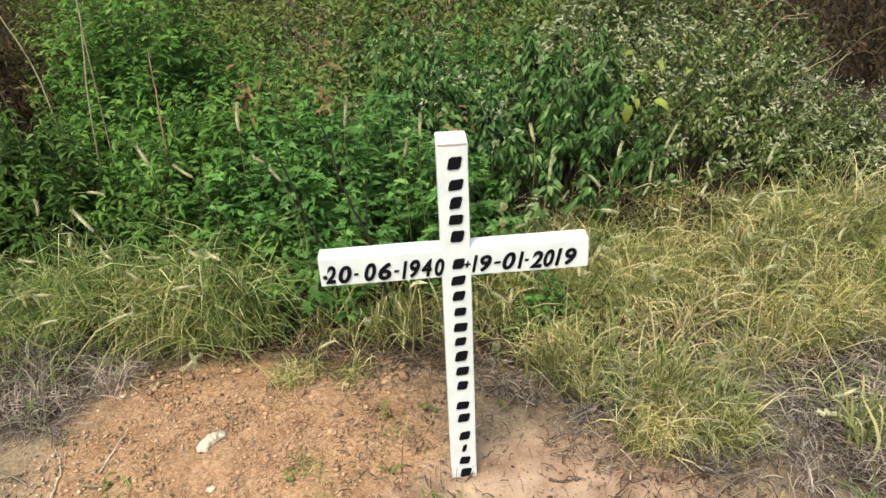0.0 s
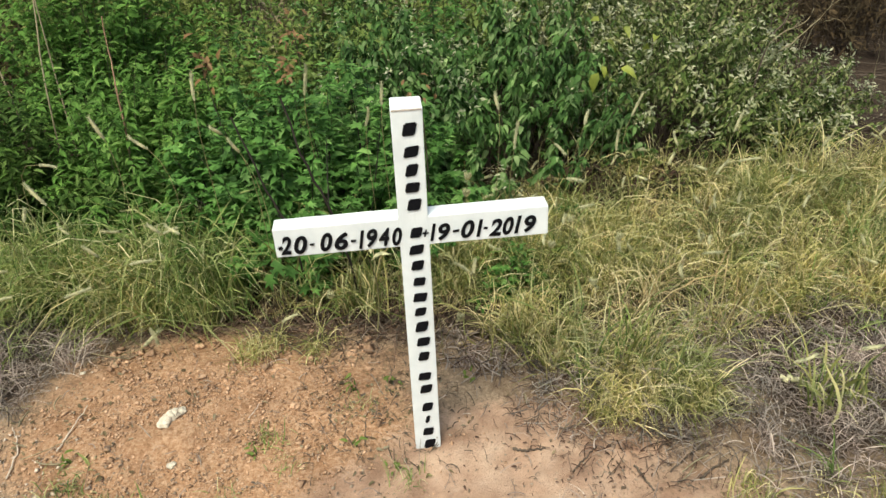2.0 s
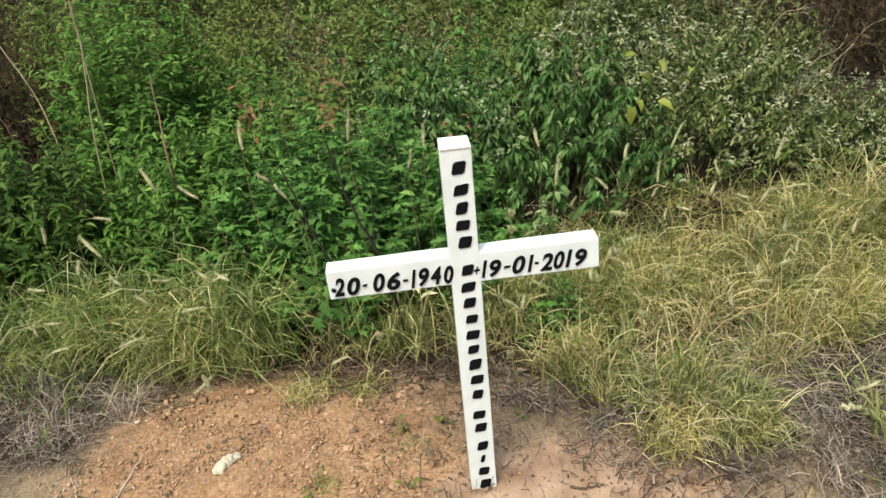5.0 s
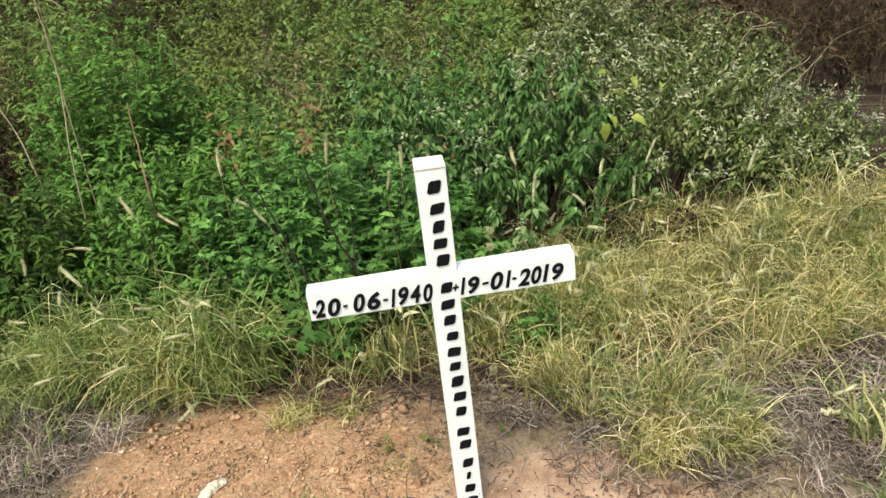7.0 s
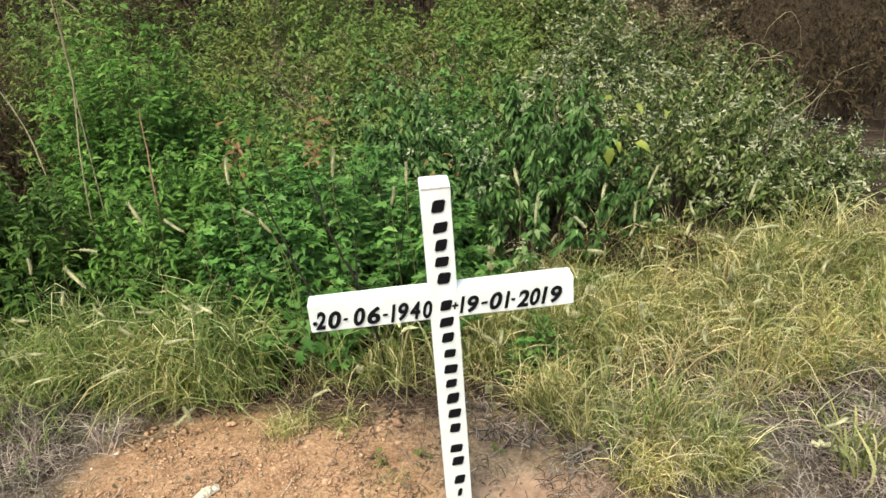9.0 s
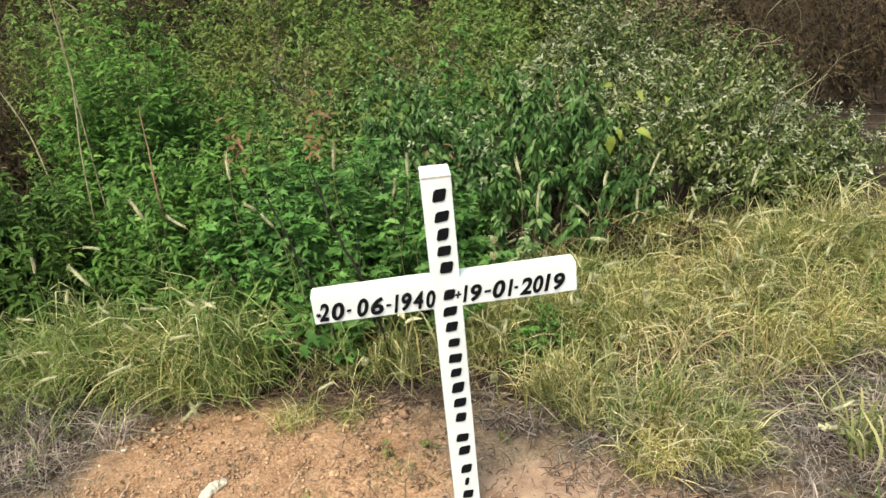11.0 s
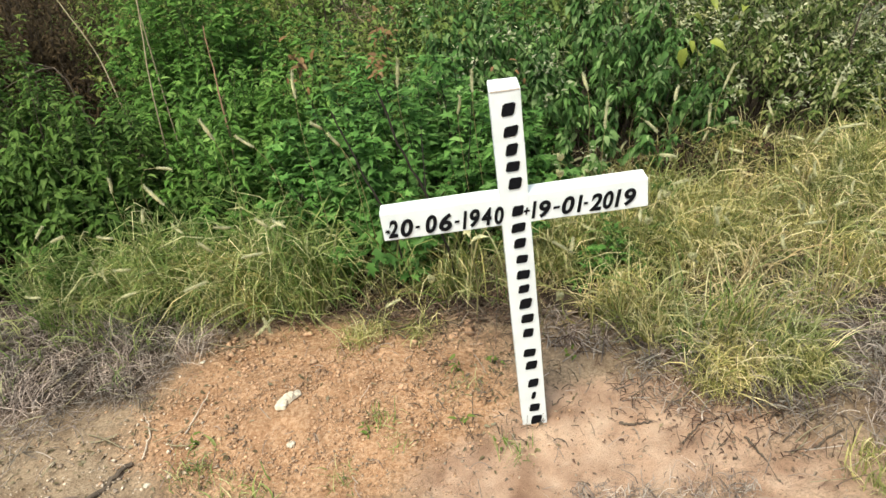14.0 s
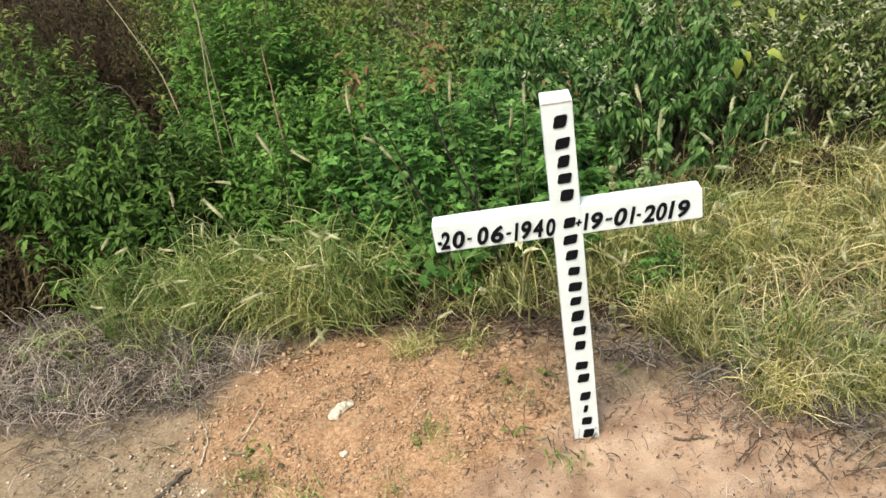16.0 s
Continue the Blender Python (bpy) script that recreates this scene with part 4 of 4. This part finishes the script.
def foxtail(x, y, z, tx, tz, root=None, globe=False):
    """A stalk from the ground up to (x, y, z) that carries a seed head pointing at (tx, tz)."""
    k = _count[0]
    _count[0] += 1
    r = np.random.default_rng(2000 + k)
    d = Vector((tx - x, float(r.normal(0, 0.012)), tz - z))
    L = max(d.length, 0.030)
    d.normalize()
    rx, ry = root or (x - d.x * 0.10 + float(r.normal(0, 0.03)), y + float(r.uniform(0.0, 0.06)))
    g = float(ground_z(np.array(rx), np.array(ry))) - 0.01
    ob = new("foxtail_stalk")
    tagged(ob, "thin grass stalk with a pale bristly seed head", "grass stalk", group="foxtail grass stalks")
    ob.location = (rx, ry, g)
    p0, p3 = Vector((0, 0, 0)), Vector((x - rx, y - ry, z - g))
    p1, p2 = Vector((0, 0, max(p3.z, 0.05) * 0.6)), p3 - d * min(0.12, p3.length * 0.4)
    s = np.linspace(0, 1, 9)[:, None]
    path = (1 - s) ** 3 * np.array(p0) + 3 * (1 - s) ** 2 * s * np.array(p1) + 3 * (1 - s) * s ** 2 * np.array(p2) + s ** 3 * np.array(p3)
    t = Pile()
    tubes(t, path[None], np.full((1, 9), 0.0009), 4)
    part("stem", t.mesh("stem", M_STALK), M_STALK, ob)
    hd = part("seed_head", GLOBE if globe else HEADS[k % 3], M_HEAD, ob)
    if globe:
        tagged(ob, "thin grass stalk with a round pale flower head")
        hd.matrix_local = Matrix.Translation(p3)
        return
    hd.matrix_local = Matrix.Translation(p3) @ d.to_track_quat("Z", "Y").to_matrix().to_4x4() @ Matrix.Diagonal((1.12, 1.12, L / (0.050, 0.060, 0.042)[k % 3], 1))


foxtail(-0.575, 0.62, 0.792, -0.567, 0.871)
foxtail(-0.728, 0.60, 0.666, -0.773, 0.712)
foxtail(-0.840, 0.60, 0.705, -0.863, 0.775)
foxtail(-1.199, 0.60, 0.576, -1.198, 0.628)
foxtail(-1.038, 0.60, 0.640, -0.994, 0.624)
foxtail(-1.030, 0.55, 0.537, -1.073, 0.606)
foxtail(-1.018, 0.45, 0.284, -0.939, 0.302)
foxtail(-0.404, 0.42, 0.160, -0.353, 0.178)
foxtail(-0.832, 0.44, 0.096, -0.766, 0.155)
foxtail(-0.829, 0.50, 0.351, -0.763, 0.348)
foxtail(-1.243, 0.50, 0.259, -1.189, 0.271)
foxtail(-0.933, 0.55, 0.357, -0.961, 0.406)
foxtail(-0.515, 0.60, 0.697, -0.544, 0.728)
foxtail(-0.475, 0.60, 0.637, -0.501, 0.686)
foxtail(-0.292, 0.80, 0.726, -0.280, 0.821)
foxtail(-0.060, 0.75, 0.696, -0.054, 0.769)
foxtail(-0.113, 0.75, 0.633, -0.108, 0.699)
foxtail(0.312, 0.85, 0.618, 0.308, 0.675)
foxtail(0.355, 0.80, 0.499, 0.372, 0.592)
foxtail(0.800, 1.00, 0.504, 0.838, 0.589)
foxtail(0.621, 0.95, 0.505, 0.642, 0.552)
foxtail(0.723, 0.90, 0.425, 0.727, 0.498)
foxtail(0.801, 0.90, 0.420, 0.842, 0.403)
foxtail(1.228, 1.10, 0.376, 1.260, 0.454)
foxtail(0.946, 0.60, 0.171, 1.023, 0.160)
foxtail(1.145, 0.60, 0.121, 1.204, 0.110)
foxtail(0.623, 0.50, 0.324, 0.629, 0.273)
foxtail(0.518, 0.40, 0.240, 0.547, 0.201)
foxtail(0.109, 0.30, 0.397, 0.152, 0.358)
foxtail(0.168, 0.30, 0.405, 0.155, 0.358)
foxtail(1.090, 0.90, 0.305, 1.132, 0.360)
foxtail(1.165, 0.90, 0.351, 1.255, 0.353)
foxtail(0.508, 0.70, 0.430, 0.564, 0.415)
foxtail(0.498, 0.85, 0.488, 0.533, 0.448)
foxtail(0.938, 0.90, 0.427, 0.928, 0.479)
foxtail(0.454, 0.50, 0.381, 0.465, 0.408)
foxtail(0.807, 0.80, 0.355, 0.767, 0.371)
foxtail(1.012, 0.70, 0.285, 1.015, 0.336)
foxtail(0.963, 0.60, 0.206, 0.971, 0.226)
foxtail(0.377, 0.40, 0.370, 0.391, 0.396)
foxtail(0.111, 0.30, 0.197, 0.125, 0.224)
foxtail(-0.791, 0.42, 0.175, -0.781, 0.113)
foxtail(0.710, 0.20, 0.113, 0.694, 0.096)
foxtail(1.06, 0.06, 0.17, 0.99, 0.165)
foxtail(1.24, 0.06, 0.18, 1.17, 0.19)


_r = np.random.default_rng(77)
for k in range(64):
    left = k < 16
    x, y = (float(_r.uniform(-1.6, -0.55)), float(_r.uniform(0.52, 0.80))) if left else (float(_r.uniform(0.2, 2.1)), float(_r.uniform(0.45, 1.3)))
    z = float(_r.uniform(0.18, 0.46)) if left else float(_r.uniform(0.14, 0.30))
    if left or y > float(edge_y(x)) + 0.05:
        a = float(_r.uniform(-1.3, 1.3))
        foxtail(x, y, z, x + 0.05 * math.sin(a), z + 0.05 * math.cos(a) * 0.9)


for x, y, z in ((-0.25, 0.40, 0.245), (0.63, 0.50, 0.31), (0.41, 0.45, 0.33), (0.12, 0.30, 0.20), (0.18, 0.60, 0.50), (0.17, 0.55, 0.47), (0.49, 0.55, 0.356), (0.53, 0.40, 0.22)):
    foxtail(x, y, z, x + 0.005, z + 0.05, (x + 0.02, y + 0.05), True)


# ---- stones, clods, twigs ----
def rock_mesh(name, seed, mat, sub=2, rough=0.35, scale=(1, 1, 1)):
    bm = bmesh.new()
    bmesh.ops.create_icosphere(bm, subdivisions=sub, radius=1.0)
    off = Vector((seed * 3.1, seed * 1.7, seed * 0.9))
    for v in bm.verts:
        n = noise.noise(v.co * 1.1 + off) * rough * 1.6 + noise.noise(v.co * 2.7 + off) * rough * 0.6
        v.co = v.co * (1 + n)
        v.co = Vector((v.co.x * scale[0], v.co.y * scale[1], v.co.z * scale[2]))
    me = bpy.data.meshes.new(name)
    bm.to_mesh(me)
    bm.free()
    me.materials.append(mat)
    return me


def stone(x, y, r, me, turn, label, name="stone", squash=0.7):
    ob = new(name, me)
    ob.matrix_world = Matrix.Translation((x, y, float(ground_z(np.array(x), np.array(y))) + r * squash * 0.35)) @ Matrix.Rotation(turn, 4, "Z") @ Matrix.Diagonal((r, r, r * squash, 1))
    tagged(ob, label, "stone")
    return ob


# the pale broken stone on the mound: a bent, two-lobed lump
def pale_stone():
    bm = bmesh.new()
    for cx, cz, r in ((0.0, 0.0, 0.018), (0.010, 0.013, 0.017), (0.022, 0.024, 0.016), (0.036, 0.033, 0.014), (-0.005, -0.013, 0.016), (0.003, -0.018, 0.013)):
        g = bmesh.ops.create_icosphere(bm, subdivisions=3, radius=r)
        for v in g["verts"]:
            v.co += Vector((cx, cz, 0)) + noise.noise_vector(v.co * 60 + Vector((cx * 50, 0, 0))) * 0.006
            v.co.z *= 0.75
    me = bpy.data.meshes.new("pale_stone")
    bm.to_mesh(me)
    bm.free()
    me.materials.append(M_STONE)
    ob = new("pale_stone", me)
    x, y = -0.705, 0.135
    ob.location = (x, y, float(ground_z(np.array(x), np.array(y))) + 0.010)
    tagged(ob, "pale broken lump of stone on the earth mound", "stone")


pale_stone()
ROCKS = [rock_mesh("stone", k, M_CLOD) for k in range(4)]
PALE = [rock_mesh("stone", k + 9, M_STONE) for k in range(2)]
stone(-0.665, -0.01, 0.012, PALE[0], 0.3, "small pale stone on the orange earth")
stone(-1.06, -0.07, 0.010, PALE[1], 0.8, "small pale stone on the bare ground")
stone(-0.36, 0.165, 0.013, ROCKS[0], 0.9, "orange clod of earth")
stone(-0.21, 0.41, 0.016, ROCKS[1], 0.4, "orange clod of earth")
stone(-1.03, 0.43, 0.009, PALE[1], 1.2, "small pale stone beside the mound")
stone(-0.16, 0.33, 0.010, ROCKS[2], 2.0, "orange clod of earth")
for k in range(14):
    a = np.random.default_rng(70 + k)
    stone(float(MX + a.normal(0.08, 0.26)), float(MY + a.normal(-0.02, 0.16)), float(a.uniform(0.004, 0.007)), ROCKS[k % 4], float(a.uniform(0, 6)), "small orange clod of earth", "clod")


def crumbs(name, label, mat, n, centre, spread, size, seed, keep=None):
    global rng
    old, rng = rng, np.random.default_rng(seed)
    c = np.column_stack([rng.normal(centre[0], spread[0], n), rng.normal(centre[1], spread[1], n)])
    if keep is not None:
        c = c[keep(c[:, 0], c[:, 1])]
    n = len(c)
    r = size * np.exp(rng.normal(0, 0.42, n))
    tv = np.array([(1, 0, 0), (-1, 0, 0), (0, 1, 0), (0, -1, 0), (0, 0, 1), (0, 0, -1.0)])
    tt = np.array([(4, 0, 2), (4, 2, 1), (4, 1, 3), (4, 3, 0), (5, 2, 0), (5, 1, 2), (5, 3, 1), (5, 0, 3)])
    V = tv[None] * rng.uniform(0.5, 1.3, (n, 6, 3)) + rng.normal(0, 0.25, (n, 6, 3))
    th = rng.uniform(0, 6.28, n)
    ca, sa = np.cos(th)[:, None], np.sin(th)[:, None]
    V = np.stack([V[..., 0] * ca - V[..., 1] * sa, V[..., 0] * sa + V[..., 1] * ca, V[..., 2] * 0.55], -1)
    g = ground_z(c[:, 0], c[:, 1])
    V = V * r[:, None, None] + np.column_stack([c, g + r * 0.4])[:, None]
    p = Pile()
    p.add(V, None, tt[None] + (np.arange(n) * 6)[:, None, None])
    tagged(new(name, p.mesh(name, mat, False)), label, "gravel", kind="stuff")
    rng = old


crumbs("earth_crumbs", "loose orange crumbs and gravel on the mound", M_CLOD, 5600, (-0.62, 0.18), (0.29, 0.20), 0.0034, 31, lambda x, y: y < 0.60)
crumbs("earth_clods", "broken orange clods along the crest of the mound", M_CLOD, 110, (-0.88, 0.50), (0.12, 0.05), 0.008, 41)
crumbs("earth_clods", "broken orange clods under the grass edge", M_CLOD, 90, (-0.28, 0.46), (0.14, 0.08), 0.008, 42)
crumbs("gravel", "fine pale grit on the bare ground", M_GRIT, 2600, (-0.9, -0.15), (0.45, 0.25), 0.0026, 32, lambda x, y: y < 0.5)
crumbs("gravel", "pale stone chips on the bare ground", M_CHIP, 420, (-1.22, 0.02), (0.24, 0.13), 0.0040, 43, lambda x, y: x < -0.9)
crumbs("gravel", "fine grit on the sand round the cross", M_GRIT, 900, (0.3, -0.1), (0.45, 0.22), 0.0026, 33, lambda x, y: y < edge_y(x))


def stick(name, label, pts, r, mat, category="twig", taper=0.5, forks=0, seed=0):
    """A bent stick or stem through a few points."""
    a = np.random.default_rng(3000 + seed)
    P = np.array(pts, float)
    s = np.linspace(0, len(P) - 1, 14)
    path = np.stack([np.interp(s, np.arange(len(P)), P[:, c]) for c in range(3)], 1)
    path[1:-1] = (path[:-2] + 2 * path[1:-1] + path[2:]) / 4 + a.normal(0, r * 0.5, (12, 3))
    root = path[0].copy()
    p = Pile()
    tubes(p, (path - root)[None], (r * np.linspace(1, taper, 14))[None], 6)
    for f in range(forks):
        i = 5 + 3 * f
        d = unit(path[i + 1] - path[i]) + a.normal(0, 0.6, 3)
        seg = (path[i] - root)[None] + np.linspace(0, 1, 5)[:, None] * d[None] * a.uniform(0.05, 0.12)
        tubes(p, seg[None], (r * 0.5 * np.linspace(1, 0.3, 5))[None], 4)
    ob = new(name, p.mesh(name, mat))
    ob.location = root
    tagged(ob, label, category)


def on(x, y, h=0.006):
    return (x, y, float(ground_z(np.array(x), np.array(y))) + h)


stick("twig", "short dark stick lying on the bare ground", [on(-1.235, -0.14), on(-1.18, -0.04), on(-1.125, 0.012)], 0.008, M_TWIG, taper=0.8, seed=1)
stick("twig", "dark broken twig on the sand", [on(0.515, -0.13), on(0.53, -0.18), on(0.54, -0.215)], 0.0035, M_TWIG, seed=21)
stick("twig", "brown twig on the sand", [on(0.665, -0.19), on(0.71, -0.16), on(0.76, -0.135)], 0.004, M_TWIG, seed=22)
stick("twig", "short brown twig on the sand", [on(0.22, -0.035), on(0.26, -0.045), on(0.305, -0.044)], 0.004, M_TWIG, seed=23)
stick("twig", "thin pale twig lying on the mound", [on(-0.988, 0.085), on(-0.965, 0.15, 0.012), on(-0.952, 0.245)], 0.0028, M_CHIP, seed=31)
stick("twig", "thin bent pale twig on the bare ground", [on(-1.10, 0.02), on(-1.098, 0.10, 0.012), on(-1.125, 0.16), on(-1.155, 0.21)], 0.0026, M_CHIP, seed=32)
stick("twig", "thin pale twig on the dead grass", [on(-1.30, 0.34), on(-1.20, 0.29, 0.012), on(-1.13, 0.29)], 0.003, M_PALESTEM, seed=2)
stick("twig", "pale dry twig on the sand", [on(0.62, 0.02), on(0.67, 0.03, 0.01), on(0.72, 0.035)], 0.0028, M_PALESTEM, seed=3)
stick("twig", "brown twig on the sand", [on(0.60, -0.16), on(0.68, -0.10), on(0.78, -0.06)], 0.0028, M_TWIG, seed=4)
stick("twig", "brown twig on the sand", [on(0.36, -0.13), on(0.44, -0.05)], 0.0026, M_TWIG, seed=5)
stick("twig", "grey twig standing by the sand", [on(0.285, 0.13), on(0.283, 0.15, 0.03)], 0.004, M_PALESTEM, seed=6)
stick("husk", "pale dry husk lying in dead straw", [on(1.02, 0.13, 0.02), on(1.06, 0.12, 0.03), on(1.11, 0.08, 0.015)], 0.010, M_HEAD, "husk", 0.5, seed=7)
stick("husk", "pale dry husk on the sand edge", [on(0.80, -0.27), on(0.84, -0.21, 0.012)], 0.008, M_PALESTEM, "husk", 0.4, seed=8)
# stems that stand free of the leaves
stick("bare_stem", "thin black stem among bright leaves", [(-0.18, 0.70, 0.02), (-0.225, 0.54, 0.45), (-0.29, 0.52, 0.64), (-0.325, 0.52, 0.82)], 0.0045, M_DARKSTEM, "stem", 0.6, 1, 10)
stick("bare_stem", "thin black stem among bright leaves", [(-0.34, 0.70, 0.02), (-0.36, 0.54, 0.42), (-0.41, 0.53, 0.56), (-0.465, 0.53, 0.77)], 0.004, M_DARKSTEM, "stem", 0.6, 1, 11)
stick("bare_stem", "bare reddish stem rising out of the bushes", [(-0.95, 1.02, 0.05), (-0.949, 1.10, 0.65), (-0.959, 1.15, 0.75), (-0.975, 1.22, 0.90)], 0.0042, M_REDSTEM, "stem", 0.5, 1, 12)
stick("bare_stem", "bare pale stem rising out of the bushes", [(-1.31, 1.32, 0.05), (-1.305, 1.40, 0.684), (-1.279, 1.48, 0.945), (-1.284, 1.50, 1.117), (-1.30, 1.52, 1.33)], 0.0034, M_PALESTEM, "stem", 0.6, 0, 13)
stick("bare_stem", "thin pale side shoot over the bushes", [(-1.31, 1.50, 0.05), (-1.30, 1.52, 1.0), (-1.275, 1.51, 1.28), (-1.235, 1.5, 1.25), (-1.195, 1.49, 1.21)], 0.003, M_PALESTEM, "stem", 0.6, 0, 14)
stick("bare_stem", "bare pale stem leaning over the bushes", [(-1.34, 1.25, 0.05), (-1.43, 1.36, 0.75), (-1.473, 1.40, 0.85), (-1.60, 1.48, 1.07), (-1.76, 1.5, 1.36)], 0.0034, M_PALESTEM, "stem", 0.5, 1, 16)
stick("bare_stem", "dead twig with pale knots over the hollow", [(1.62, 1.85, 0.05), (1.70, 1.90, 0.44), (1.76, 1.90, 0.50), (1.867, 1.90, 0.53), (1.89, 1.90, 0.60)], 0.0035, M_PALESTEM, "stem", 0.4, 2, 24)
stick("bare_stem", "dry shoot arching over towards the hollow", [(1.5, 2.25, 0.05), (1.58, 2.2, 0.66), (1.656, 2.2, 0.742), (1.75, 2.2, 0.72), (1.808, 2.2, 0.645), (1.80, 2.2, 0.58)], 0.0019, M_PALESTEM, "stem", 0.6, 2, 25)
stick("bare_stem", "dry shoot arching over towards the hollow", [(1.85, 2.65, 0.05), (1.93, 2.6, 0.70), (2.07, 2.6, 0.82), (2.14, 2.6, 0.72), (2.157, 2.6, 0.61)], 0.0019, M_PALESTEM, "stem", 0.6, 2, 26)
stick("bare_stem", "thin brown branch across the dark hollow", [(-1.70, 1.66, 0.10), (-1.77, 1.70, 0.73), (-1.99, 1.70, 0.67), (-2.15, 1.70, 0.60)], 0.004, M_TWIG, "stem", 0.5, 1, 17)
stick("bare_stem", "grey dead branch over the dark hollow", [(1.60, 1.95, 0.08), (1.70, 1.90, 0.38), (1.80, 1.90, 0.43), (1.93, 1.90, 0.55)], 0.005, M_PALESTEM, "stem", 0.4, 2, 18)
stick("bare_stem", "thin dry branch over the dark hollow", [(1.50, 2.10, 0.08), (1.54, 1.95, 0.62), (1.60, 1.92, 0.72), (1.70, 1.90, 0.73)], 0.0035, M_PALESTEM, "stem", 0.4, 3, 19)
stick("bare_stem", "grey dead branch over the dark hollow", [(1.55, 1.70, 0.10), (1.62, 1.75, 0.50), (1.74, 1.80, 0.62), (1.80, 1.82, 0.75)], 0.005, M_TWIG, "stem", 0.4, 2, 15)


def sprig(name, label, at, n, size, shape, ratio, mat, stem, spread=0.06, droop=0.2, seed=0):
    """A small leafy sprig on its own stem."""
    a = np.random.default_rng(4000 + seed)
    g = float(ground_z(np.array(at[0]), np.array(at[1])))
    ob = new(name)
    back = min(0.08, 0.3 * (at[2] - g))
    ob.location = (at[0], at[1] + back, g)
    tagged(ob, label, "sprig")
    s = np.linspace(0, 1, 8)[:, None]
    top = np.array([0, -back, at[2] - g])
    path = s * top + np.array([0.2 * back, 0.5 * back, 0]) * np.sin(np.pi * s)
    p = Pile()
    tubes(p, path[None], (0.003 * np.linspace(1, 0.5, 8))[None], 4)
    part("stem", p.mesh("stem", stem), stem, ob)
    P = top + a.normal(0, 1, (n, 3)) * np.array([spread, spread * 0.6, spread * 1.3])
    d = a.normal(0, 1, (n, 3)) + np.array([0, -0.5, -droop])
    L = size * a.uniform(0.7, 1.3, n)
    up = np.array([0, -0.5, 1.0]) + a.normal(0, 0.3, (n, 3))
    if n < 10:
        for k in range(n):
            one = Pile()
            leaves(one, shape, P[k:k + 1], d[k:k + 1], up[k:k + 1], L[k:k + 1], L[k:k + 1] * ratio)
            part("leaf", one.mesh("leaf", mat), mat, ob)
        return
    q = Pile()
    leaves(q, shape, P, d, up, L, L * ratio)
    tagged(part("foliage", q.mesh("foliage", mat), mat, ob), kind="stuff")


sprig("dry_sprig", "pale dry curled leaves on a thin stem behind the cross", (-0.13, 0.42, 0.36), 3, 0.065, LANCE, 0.32, M_HEAD, M_STALK, 0.016, 0.1, 9)
chips("pale dead leaves at the foot of the grass", M_HAY, 5, (0.19, 0.43), (0.022, 0.012), 0.05, 61)
sprig("yellow_sprig", "sprig of large yellowing leaves in the dark shrub", (0.77, 1.2, 0.67), 9, 0.06, OVATE, 0.5, M_YELLOW, M_STEM, 0.055, 0.5, 1)
sprig("withered_sprig", "rusty withered leaves on a thin stem", (-0.67, 1.16, 0.74), 22, 0.035, LANCE, 0.4, M_RED, M_TWIG, 0.028, 0.2, 2)
sprig("withered_sprig", "rusty withered leaves on a thin stem", (-0.38, 1.14, 0.71), 20, 0.032, LANCE, 0.4, M_RED, M_TWIG, 0.024, 0.2, 3)
sprig("withered_sprig", "rusty withered seed spray on a thin stem", (-0.36, 1.30, 0.80), 26, 0.028, LANCE, 0.4, M_RED, M_TWIG, 0.035, 0.2, 4)
sprig("withered_sprig", "rusty withered leaves on a thin stem", (0.06, 0.80, 0.70), 12, 0.030, LANCE, 0.4, M_RED, M_TWIG, 0.022, 0.2, 5)

sprig("lobed_sprig", "large lobed green leaves hanging below the crossbar", (-0.40, 0.62, 0.25), 11, 0.062, LOBED, 0.8, M_LOBED, M_DARKSTEM, 0.05, 0.3, 6)

# seedlings on the bare earth
for k, (x, y, n) in enumerate(((-0.20, 0.22, 12), (-0.085, -0.07, 8), (-0.45, 0.0, 9), (-0.09, 0.25, 8), (-0.19, 0.01, 6), (-0.94, 0.03, 7), (0.14, 0.24, 5))):
    z = float(ground_z(np.array(x), np.array(y))) + 0.02
    sprig("seedling", "small green seedling on the bare earth", (x, y, z), n, 0.022, LANCE, 0.35, M_WEED, M_STEM, 0.014, -0.2, 30 + k)

# dry twigs against the dark hollow
for k in range(9):
    a = np.random.default_rng(900 + k)
    x, y = float(a.uniform(1.7, 2.7)), float(a.uniform(2.0, 3.0))
    h, dx = float(a.uniform(0.28, 0.50)), float(a.uniform(-0.18, 0.18))
    stick("bare_stem", "thin dry branch against the dark hollow", [on(x, y, 0.0), (x + dx * 0.3, y, h * 0.6), (x + dx * 0.8, y - 0.05, h * 0.9), (x + dx * 1.4, y - 0.08, h)], 0.002, M_PALESTEM, "stem", 0.4, 3, 40 + k)
